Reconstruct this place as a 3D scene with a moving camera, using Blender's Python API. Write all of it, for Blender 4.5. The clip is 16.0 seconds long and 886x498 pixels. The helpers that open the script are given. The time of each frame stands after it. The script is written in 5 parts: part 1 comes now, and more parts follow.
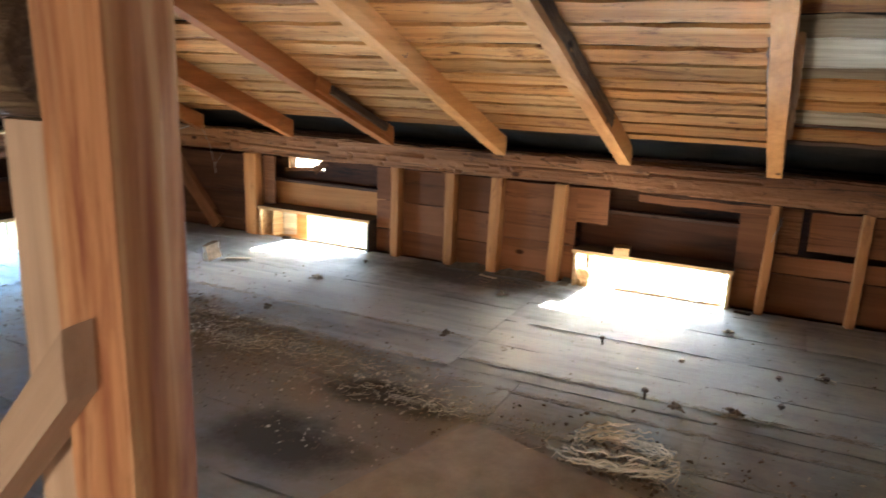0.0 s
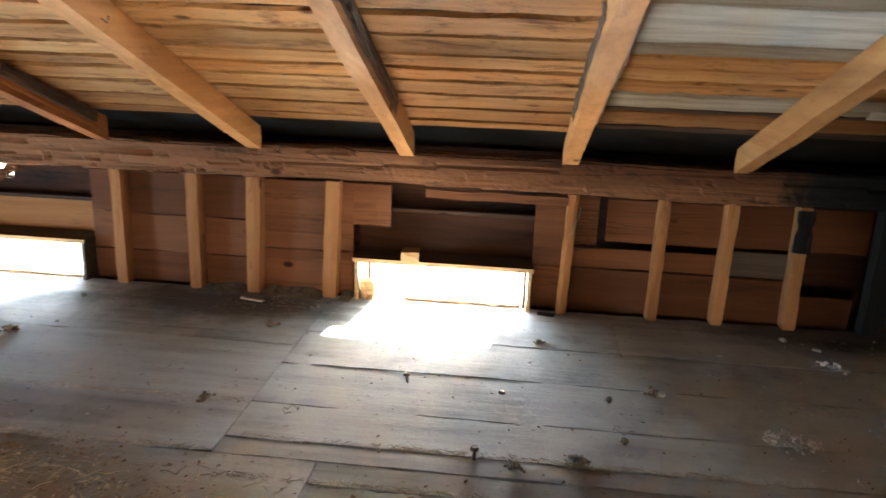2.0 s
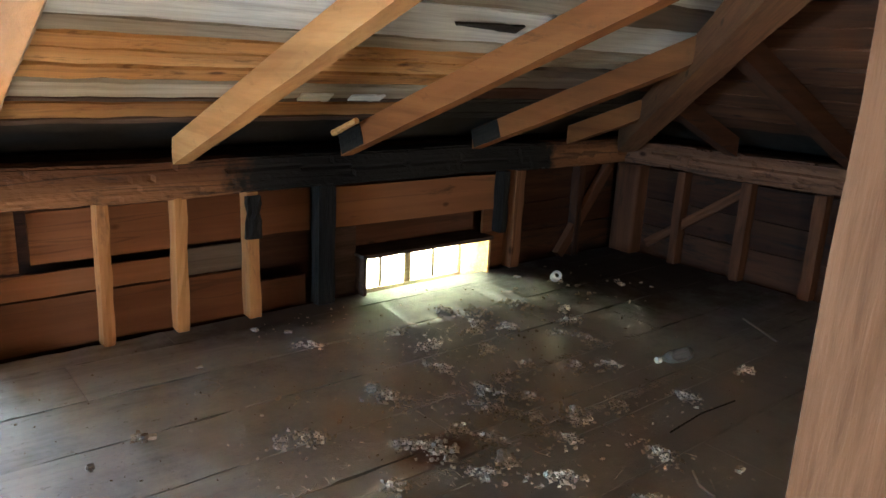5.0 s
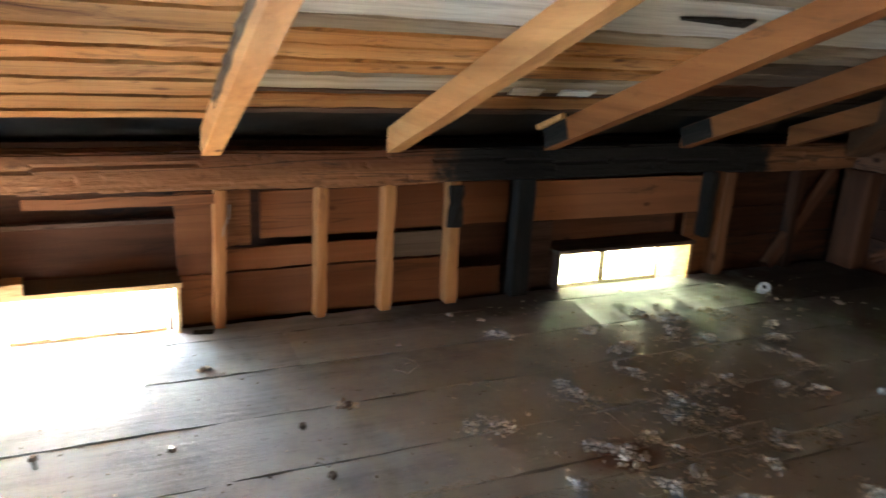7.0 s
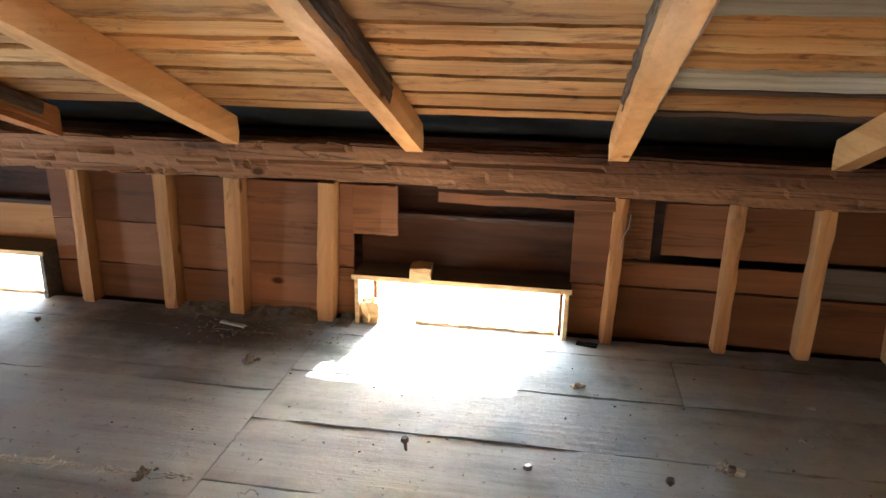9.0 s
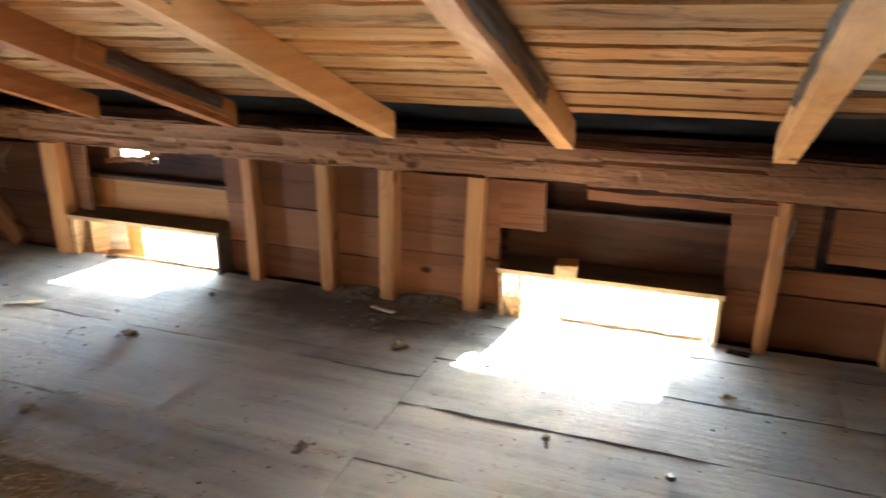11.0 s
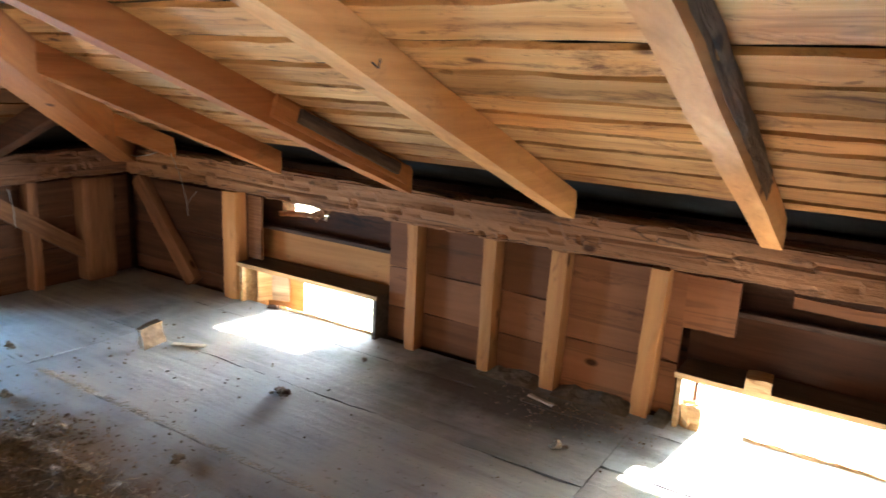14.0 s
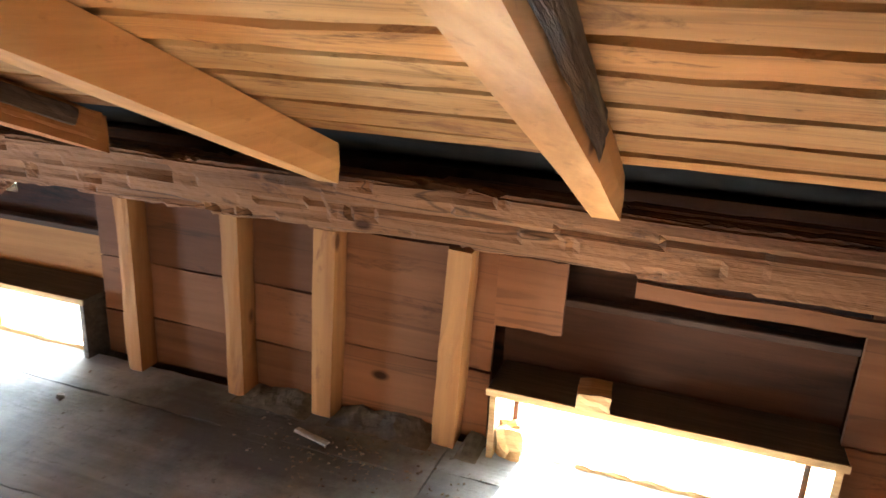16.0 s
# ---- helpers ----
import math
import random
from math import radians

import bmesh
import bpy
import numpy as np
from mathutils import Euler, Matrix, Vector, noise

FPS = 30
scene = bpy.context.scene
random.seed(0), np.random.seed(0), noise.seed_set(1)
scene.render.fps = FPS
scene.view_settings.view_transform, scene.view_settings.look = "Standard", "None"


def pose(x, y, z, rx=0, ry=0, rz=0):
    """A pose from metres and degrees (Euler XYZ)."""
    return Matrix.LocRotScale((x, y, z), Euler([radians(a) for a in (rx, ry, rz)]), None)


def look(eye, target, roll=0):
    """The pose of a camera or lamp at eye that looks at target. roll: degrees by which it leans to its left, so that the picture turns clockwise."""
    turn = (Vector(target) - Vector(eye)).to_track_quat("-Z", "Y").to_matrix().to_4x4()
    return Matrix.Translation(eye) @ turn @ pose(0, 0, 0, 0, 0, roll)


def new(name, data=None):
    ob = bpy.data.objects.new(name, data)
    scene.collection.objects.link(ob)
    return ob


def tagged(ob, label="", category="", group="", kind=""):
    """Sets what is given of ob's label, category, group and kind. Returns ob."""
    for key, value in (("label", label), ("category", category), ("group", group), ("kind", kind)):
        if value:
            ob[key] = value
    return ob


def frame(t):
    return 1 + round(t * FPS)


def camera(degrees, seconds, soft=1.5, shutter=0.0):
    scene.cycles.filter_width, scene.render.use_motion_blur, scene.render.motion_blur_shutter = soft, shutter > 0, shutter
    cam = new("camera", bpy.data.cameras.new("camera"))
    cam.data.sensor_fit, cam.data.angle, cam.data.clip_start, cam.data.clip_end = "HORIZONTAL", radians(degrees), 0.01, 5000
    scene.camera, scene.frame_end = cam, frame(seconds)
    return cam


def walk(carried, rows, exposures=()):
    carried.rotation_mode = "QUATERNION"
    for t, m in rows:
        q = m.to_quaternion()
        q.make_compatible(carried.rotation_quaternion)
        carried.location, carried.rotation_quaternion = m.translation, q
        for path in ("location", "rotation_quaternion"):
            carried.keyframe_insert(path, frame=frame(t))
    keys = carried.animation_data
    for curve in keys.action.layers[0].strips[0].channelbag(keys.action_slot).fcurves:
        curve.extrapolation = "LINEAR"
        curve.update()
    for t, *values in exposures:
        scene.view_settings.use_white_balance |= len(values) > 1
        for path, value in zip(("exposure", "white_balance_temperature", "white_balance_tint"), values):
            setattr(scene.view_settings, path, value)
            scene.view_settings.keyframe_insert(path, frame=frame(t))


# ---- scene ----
cam = camera(63.1, 16.0, shutter=0.4)
PATH = [
    (0, (0.316, 0.022, 1.482), (-0.523, 1.773, 1.005), 2.0),
    (0.5, (0.199, 0.195, 1.491), (-0.411, 2.045, 1.039), 2.5),
    (1, (-0.038, 0.441, 1.506), (-0.444, 2.347, 1.056), 3.0),
    (1.5, (-0.114, 0.61, 1.523), (-0.402, 2.528, 1.037), 3.0),
    (2, (-0.08, 0.869, 1.488), (-0.268, 2.789, 0.963), 2.2),
    (2.5, (-0.106, 1.002, 1.427), (-0.011, 2.925, 0.886), 1.5),
    (3, (-0.114, 1.191, 1.405), (0.4, 3.05, 0.877), 1.0),
    (3.5, (-0.145, 1.319, 1.466), (0.699, 3.048, 0.92), 1.4),
    (4, (-0.144, 1.352, 1.473), (0.968, 2.93, 0.95), 2.2),
    (4.2, (-0.117, 1.356, 1.48), (1.045, 2.899, 0.962), 2.4),
    (5.25, (-0.125, 1.362, 1.482), (1.118, 2.845, 0.972), 2.9),
    (6.3, (-0.149, 1.374, 1.485), (0.976, 2.949, 0.978), 3.3),
    (6.5, (-0.162, 1.377, 1.492), (0.906, 2.987, 0.972), 3.5),
    (7, (-0.192, 1.384, 1.491), (0.616, 3.129, 0.936), 3.0),
    (7.5, (-0.219, 1.445, 1.473), (0.185, 3.318, 0.896), 2.4),
    (8, (-0.107, 1.592, 1.485), (-0.13, 3.507, 0.904), 1.8),
    (8.5, (-0.035, 1.658, 1.484), (-0.261, 3.559, 0.898), 1.5),
    (8.7, (-0.039, 1.684, 1.466), (-0.303, 3.579, 0.879), 1.3),
    (10.8, (-0.058, 1.682, 1.544), (-0.592, 3.497, 0.897), 0.4),
    (11, (-0.077, 1.653, 1.542), (-0.741, 3.427, 0.902), -0.1),
    (11.5, (-0.161, 1.579, 1.542), (-1.085, 3.242, 0.924), -0.4),
    (12, (-0.246, 1.479, 1.529), (-1.403, 3.005, 0.952), -0.2),
    (12.5, (-0.256, 1.516, 1.534), (-1.592, 2.906, 1.0), 0.1),
    (13, (-0.219, 1.638, 1.537), (-1.564, 3.029, 1.031), 1.1),
    (13.5, (-0.279, 1.7, 1.538), (-1.501, 3.212, 1.066), 2.0),
    (14, (-0.32, 1.801, 1.535), (-1.35, 3.451, 1.067), 2.8),
    (14.5, (-0.298, 2.063, 1.53), (-1.242, 3.756, 1.038), 2.7),
    (15, (-0.279, 2.292, 1.527), (-1.108, 4.03, 0.986), 2.7),
    (15.5, (-0.427, 2.64, 1.487), (-1.114, 4.425, 0.901), 2.9),
    (16, (-0.494, 2.903, 1.448), (-1.111, 4.702, 0.83), 2.9),
]
EXPOSURES = [(0.0, 6.4), (2.4, 6.4), (3.4, 6.75), (4.2, 6.9), (7.0, 6.87), (8.2, 6.5), (14.0, 6.48), (15.0, 6.6), (15.5, 6.75), (16.0, 6.78)]
walk(cam, [(t, look(eye, target, roll)) for t, eye, target, roll in PATH], EXPOSURES)

# ---------------------------------------------------------------- world, sun, window light
SUN_EL, SUN_AZ = 13.6, 8.5            # degrees above the horizon, degrees from +y towards +x
world = bpy.data.worlds.new("sky")
scene.world = world
world.use_nodes = True
wn = world.node_tree.nodes
sky = wn.new("ShaderNodeTexSky")
sky.sky_type, sky.sun_disc = 'NISHITA', False
sky.sun_elevation, sky.sun_rotation = radians(SUN_EL), radians(SUN_AZ)
world.node_tree.links.new(sky.outputs[0], wn["Background"].inputs[0])
wn["Background"].inputs[1].default_value = 0.12

sun_data = bpy.data.lights.new("sun", 'SUN')
sun_data.energy, sun_data.angle, sun_data.color = 5.0, radians(0.5), (1.0, 0.93, 0.82)
sun = new("sun", sun_data)
sd = Vector((math.sin(radians(SUN_AZ)) * math.cos(radians(SUN_EL)), math.cos(radians(SUN_AZ)) * math.cos(radians(SUN_EL)), math.sin(radians(SUN_EL))))
sun.matrix_world = look(sd * 30, (0, 0, 0))


def window_light(name, eye, target, w, h, watts, colour, spread=145):
    """The sky's light in a window's opening."""
    data = bpy.data.lights.new(name, 'AREA')
    data.shape, data.size, data.size_y, data.energy, data.color, data.spread = 'RECTANGLE', w, h, watts, colour, radians(spread)
    ob = new(name, data)
    ob.matrix_world = look(eye, target)
    return ob


SKYLIGHT, SIDELIGHT, BACKLIGHT = (0.60, 0.81, 1.0), (0.33, 0.62, 1.0), (1.0, 0.95, 0.88)
window_light("window_light_1", (-3.33, 5.47, 0.07), (-3.33, 4.6, 0.95), 1.04, 0.44, 5.6, SKYLIGHT, 132)
window_light("window_light_2", (-0.48, 5.47, 0.07), (-0.48, 4.6, 1.05), 1.00, 0.44, 6.4, SKYLIGHT, 130)
window_light("window_light_3", (2.82, 5.47, 0.07), (2.82, 4.6, 0.80), 1.00, 0.44, 3.9, (0.97, 1.0, 0.90), 140)
window_light("window_light_4", (-5.52, 3.13, 0.07), (-4.6, 3.13, 0.25), 0.98, 0.44, 3.1, SIDELIGHT, 130)
window_light("window_light_5", (-1.9, -5.33, 0.20), (-1.9, -4.0, 0.45), 1.10, 0.55, 5.2, BACKLIGHT)
window_light("window_light_6", (5.28, -2.6, 0.20), (4.0, -2.6, 0.45), 1.10, 0.55, 3.6, BACKLIGHT)

# ---------------------------------------------------------------- materials
def nodes_of(name):
    m = bpy.data.materials.new(name)
    m.use_nodes = True
    return m, m.node_tree.nodes, m.node_tree.links, m.node_tree.nodes["Principled BSDF"]


def ramp(nodes, stops):
    r = nodes.new("ShaderNodeValToRGB")
    while len(r.color_ramp.elements) < len(stops):
        r.color_ramp.elements.new(0.5)
    for e, (p, c) in zip(r.color_ramp.elements, stops):
        e.position, e.color = p, (*c, 1) if len(c) == 3 else c
    return r


def mix(nodes, links, fac, a, b, mode='MIX'):
    n = nodes.new("ShaderNodeMix")
    n.data_type, n.blend_type = 'RGBA', mode
    for sock, v in ((n.inputs[0], fac), (n.inputs[6], a), (n.inputs[7], b)):
        if isinstance(v, bpy.types.NodeSocket):
            links.new(v, sock)
        else:
            sock.default_value = v if isinstance(v, float) else (*v, 1)
    return n.outputs[2]


def noise_tex(nodes, links, vec, scale, detail=6, rough=0.6, dist=0.0):
    n = nodes.new("ShaderNodeTexNoise")
    n.inputs["Scale"].default_value, n.inputs["Detail"].default_value = scale, detail
    n.inputs["Roughness"].default_value, n.inputs["Distortion"].default_value = rough, dist
    links.new(vec, n.inputs["Vector"])
    return n.outputs["Fac"]


def wood(name, dark, mid, light, stain=(0.05, 0.03, 0.02), stain_at=0.62, rough=0.75, bump=0.25, vary=0.35, knots=True, grain=26.0, char=None, crack=0.0, streaks=0.8, patch=0.16, relief=0.006, fleck=0.0):
    """Sawn wood whose grain runs along the piece's own x; every piece differs. char: (lo, hi) of world x between which it is burnt."""
    m, n, l, bsdf = nodes_of(name)
    tc, info = n.new("ShaderNodeTexCoord"), n.new("ShaderNodeObjectInfo")
    off = n.new("ShaderNodeVectorMath"); off.operation = 'MULTIPLY_ADD'
    l.new(info.outputs["Random"], off.inputs[0]); off.inputs[1].default_value = (37, 53, 71); l.new(tc.outputs["Object"], off.inputs[2])
    stretch = n.new("ShaderNodeMapping"); stretch.inputs["Scale"].default_value = (0.06, 1, 1)
    l.new(off.outputs[0], stretch.inputs["Vector"])
    fine = noise_tex(n, l, stretch.outputs[0], grain * 3, 5, 0.7, 0.4)
    broad = noise_tex(n, l, stretch.outputs[0], grain * 0.55, 4, 0.6, 1.2)
    base = ramp(n, [(0.28, dark), (0.5, mid), (0.72, light)]); l.new(broad, base.inputs[0])
    streak = ramp(n, [(0.3, (0.55, 0.5, 0.45)), (0.6, (1, 1, 1))]); l.new(fine, streak.inputs[0])
    col = mix(n, l, streaks, base.outputs[0], streak.outputs[0], 'MULTIPLY')
    # each piece a little lighter or darker
    tone = ramp(n, [(0.0, (1 - vary, 1 - vary * 1.08, 1 - vary * 1.15)), (0.5, (1, 1, 1)), (1.0, (1 + vary * 0.4, 1 + vary * 0.35, 1 + vary * 0.25))]); l.new(info.outputs["Random"], tone.inputs[0])
    col = mix(n, l, 1.0, col, tone.outputs[0], 'MULTIPLY')
    # dark weather stains, long along the grain
    st_map = n.new("ShaderNodeMapping"); st_map.inputs["Scale"].default_value = (patch, 1, 1); l.new(off.outputs[0], st_map.inputs["Vector"])
    stn = noise_tex(n, l, st_map.outputs[0], 7.5, 9, 0.74, 0.5)
    sr = ramp(n, [(stain_at, (0, 0, 0)), (min(stain_at + 0.13, 1), (1, 1, 1))]); l.new(stn, sr.inputs[0])
    col = mix(n, l, sr.outputs[0], col, stain)
    if fleck:
        fm = n.new("ShaderNodeMapping"); fm.inputs["Scale"].default_value = (0.42, 1, 1); l.new(off.outputs[0], fm.inputs["Vector"])
        fn = noise_tex(n, l, fm.outputs[0], 24.0, 5, 0.65, 0.5)
        fr = ramp(n, [(0.60, (0, 0, 0)), (0.70, (fleck,) * 3)]); l.new(fn, fr.inputs[0])
        col = mix(n, l, fr.outputs[0], col, (mid[0] * 0.22, mid[1] * 0.18, mid[2] * 0.16))
    if crack:
        cm = n.new("ShaderNodeMapping"); cm.inputs["Scale"].default_value = (0.05, 1, 1); l.new(off.outputs[0], cm.inputs["Vector"])
        cn = noise_tex(n, l, cm.outputs[0], 6.0, 3, 0.5, 0.6)
        cr = ramp(n, [(0.488, (0, 0, 0)), (0.497, (crack,) * 3), (0.503, (crack,) * 3), (0.512, (0, 0, 0))]); l.new(cn, cr.inputs[0])
        col = mix(n, l, cr.outputs[0], col, (0.02, 0.012, 0.008))
    if knots:
        kmap = n.new("ShaderNodeMapping"); kmap.inputs["Scale"].default_value = (0.55, 1, 1); l.new(off.outputs[0], kmap.inputs["Vector"])
        v = n.new("ShaderNodeTexVoronoi"); v.inputs["Scale"].default_value = 4.5; l.new(kmap.outputs[0], v.inputs["Vector"])
        kr = ramp(n, [(0.05, (1, 1, 1)), (0.11, (0, 0, 0))]); l.new(v.outputs["Distance"], kr.inputs[0])
        col = mix(n, l, kr.outputs[0], col, (mid[0] * 0.25, mid[1] * 0.2, mid[2] * 0.18))
    if char:
        geo, sep = n.new("ShaderNodeNewGeometry"), n.new("ShaderNodeSeparateXYZ")
        l.new(geo.outputs["Position"], sep.inputs[0])
        wob = n.new("ShaderNodeMath"); wob.operation = 'MULTIPLY_ADD'
        l.new(noise_tex(n, l, geo.outputs["Position"], 6.0, 5, 0.6), wob.inputs[0]); wob.inputs[1].default_value = 0.5; l.new(sep.outputs[0], wob.inputs[2])
        lo, hi = char
        a = n.new("ShaderNodeMapRange"); a.inputs[1].default_value, a.inputs[2].default_value = lo + 0.2, lo + 0.32; l.new(wob.outputs[0], a.inputs[0])
        b = n.new("ShaderNodeMapRange"); b.inputs[1].default_value, b.inputs[2].default_value = hi + 0.3, hi + 0.2; l.new(wob.outputs[0], b.inputs[0])
        ab = n.new("ShaderNodeMath"); ab.operation = 'MULTIPLY'; l.new(a.outputs[0], ab.inputs[0]); l.new(b.outputs[0], ab.inputs[1])
        col = mix(n, l, ab.outputs[0], col, (0.018, 0.0145, 0.011))
    l.new(col, bsdf.inputs["Base Color"])
    bsdf.inputs["Roughness"].default_value = rough
    bsdf.inputs["Specular IOR Level"].default_value = 0.12
    add = n.new("ShaderNodeMath"); add.operation = 'MULTIPLY_ADD'
    l.new(broad, add.inputs[0]); add.inputs[1].default_value = 0.6; l.new(fine, add.inputs[2])
    b = n.new("ShaderNodeBump"); b.inputs["Strength"].default_value, b.inputs["Distance"].default_value = bump, relief
    l.new(add.outputs[0], b.inputs["Height"]); l.new(b.outputs[0], bsdf.inputs["Normal"])
    return m


M_RAFTER = wood("sawn_pine", (0.420, 0.178, 0.056), (0.570, 0.254, 0.083), (0.675, 0.330, 0.122), stain=(0.273, 0.106, 0.037), stain_at=0.62, vary=0.18, grain=9.0, streaks=0.35, patch=0.3, fleck=0.25)
M_RAFTER_RED = wood("sawn_red_pine", (0.200, 0.064, 0.019), (0.295, 0.100, 0.029), (0.365, 0.133, 0.039), stain=(0.120, 0.045, 0.018), stain_at=0.62, vary=0.3, grain=9.0, streaks=0.4, patch=0.3, fleck=0.25)
M_DECK = wood("roof_plank_tan", (0.395, 0.158, 0.046), (0.555, 0.255, 0.084), (0.680, 0.372, 0.148), stain=(0.145, 0.050, 0.018), stain_at=0.535, vary=0.6, bump=0.6, crack=0.25, grain=6.0, streaks=0.6, patch=0.32, fleck=0.7)
M_DECK_OCHRE = wood("roof_plank_ochre", (0.31, 0.142, 0.048), (0.43, 0.215, 0.078), (0.53, 0.295, 0.122), stain=(0.110, 0.044, 0.017), stain_at=0.56, vary=0.4, bump=0.5, crack=0.2, grain=4.5, streaks=0.5, patch=0.22, fleck=0.5)
M_DECK_BROWN = wood("roof_plank_brown", (0.175, 0.062, 0.019), (0.262, 0.098, 0.030), (0.330, 0.135, 0.045), stain=(0.072, 0.026, 0.009), stain_at=0.56, vary=0.5, bump=0.5, crack=0.3, grain=4.0, streaks=0.4, patch=0.6, fleck=0.6)
M_DECK_GREY = wood("roof_plank_weathered", (0.28, 0.21, 0.14), (0.41, 0.325, 0.225), (0.51, 0.42, 0.30), stain=(0.12, 0.08, 0.05), stain_at=0.60, vary=0.35, grain=10.0)
M_DECK_WHITE = wood("roof_plank_whitewashed", (0.62, 0.58, 0.49), (0.76, 0.72, 0.62), (0.84, 0.80, 0.70), stain=(0.32, 0.27, 0.20), stain_at=0.64, vary=0.15, knots=False, grain=10.0)
M_SHEATH = wood("wall_plank_red_brown", (0.128, 0.046, 0.019), (0.190, 0.072, 0.029), (0.250, 0.100, 0.041), stain=(0.064, 0.027, 0.013), stain_at=0.60, vary=0.45, grain=5.0, streaks=0.4, crack=0.3, patch=0.3)
M_WALL_GREY = wood("wall_plank_grey_brown", (0.105, 0.074, 0.052), (0.165, 0.120, 0.085), (0.215, 0.160, 0.115), stain=(0.06, 0.04, 0.028), vary=0.2, grain=6.0, patch=0.4)
M_STUD = wood("stud_pine", (0.275, 0.106, 0.035), (0.388, 0.163, 0.056), (0.479, 0.220, 0.078), stain=(0.153, 0.062, 0.027), stain_at=0.58, vary=0.3, grain=7.0, streaks=0.4, patch=0.3)
M_STUD_DARK = wood("stud_aged", (0.135, 0.052, 0.024), (0.196, 0.081, 0.034), (0.243, 0.104, 0.048), stain=(0.054, 0.023, 0.013), stain_at=0.62, vary=0.25)
M_PLATE = wood("hewn_beam", (0.110, 0.042, 0.018), (0.190, 0.077, 0.031), (0.320, 0.145, 0.061), stain=(0.052, 0.024, 0.014), stain_at=0.55, vary=0.1, bump=0.9, char=(1.45, 3.9), crack=0.6, grain=6.0, streaks=0.6, patch=0.4, relief=0.012, fleck=0.6)
M_PLATE_DARK = wood("hewn_beam_dark", (0.10, 0.042, 0.022), (0.16, 0.07, 0.036), (0.23, 0.105, 0.055), stain=(0.05, 0.024, 0.015), stain_at=0.55, vary=0.1, bump=0.7, crack=0.5, grain=8.0, streaks=0.5, patch=0.8, relief=0.012, fleck=0.5)
# these two hold soot and also the shade of corners and recesses as colour
M_SOOT_SHADE = wood("soot_shade_plank", (0.060, 0.022, 0.011), (0.098, 0.038, 0.018), (0.140, 0.058, 0.027), stain=(0.03, 0.016, 0.01), stain_at=0.56, vary=0.35, grain=14.0, streaks=0.5)
M_SOOT_SHADE_BLACK = wood("soot_shade_black_plank", (0.036, 0.014, 0.008), (0.060, 0.024, 0.012), (0.092, 0.038, 0.018), stain=(0.014, 0.010, 0.008), stain_at=0.52, vary=0.4, grain=12.0, streaks=0.5)
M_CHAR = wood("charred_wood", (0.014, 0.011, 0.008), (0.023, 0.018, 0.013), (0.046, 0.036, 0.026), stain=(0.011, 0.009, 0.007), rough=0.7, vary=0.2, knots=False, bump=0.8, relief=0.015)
M_DARKBOARD = wood("dark_board", (0.05, 0.028, 0.018), (0.085, 0.047, 0.03), (0.13, 0.075, 0.05), stain=(0.03, 0.02, 0.015), vary=0.25)
M_BOX = wood("window_box_board", (0.34, 0.19, 0.08), (0.46, 0.27, 0.12), (0.56, 0.35, 0.17), stain=(0.16, 0.09, 0.05), vary=0.15)
M_TOPBOARD = wood("dusty_dark_board", (0.075, 0.06, 0.05), (0.10, 0.08, 0.065), (0.14, 0.115, 0.09), stain=(0.045, 0.035, 0.03), vary=0.15, knots=False)
M_SASH = wood("cream_painted_sash", (0.50, 0.46, 0.36), (0.62, 0.58, 0.47), (0.70, 0.66, 0.56), stain=(0.30, 0.22, 0.12), stain_at=0.66, vary=0.1, knots=False)
M_POST = wood("planed_pine_post", (0.27, 0.080, 0.034), (0.50, 0.215, 0.092), (0.72, 0.43, 0.22), stain=(0.20, 0.052, 0.023), stain_at=0.53, vary=0.1, grain=15.0, bump=0.15, streaks=0.5, patch=0.07, fleck=0.15)
M_PALE = wood("pale_new_pine", (0.40, 0.235, 0.140), (0.49, 0.310, 0.195), (0.56, 0.370, 0.240), stain=(0.33, 0.165, 0.092), stain_at=0.70, vary=0.1, grain=10.0, bump=0.08, streaks=0.3)
M_BARK = wood("bark", (0.090, 0.050, 0.028), (0.165, 0.098, 0.055), (0.320, 0.215, 0.125), stain=(0.057, 0.035, 0.020), stain_at=0.52, vary=0.1, bump=1.0, grain=30, patch=0.7, relief=0.02)


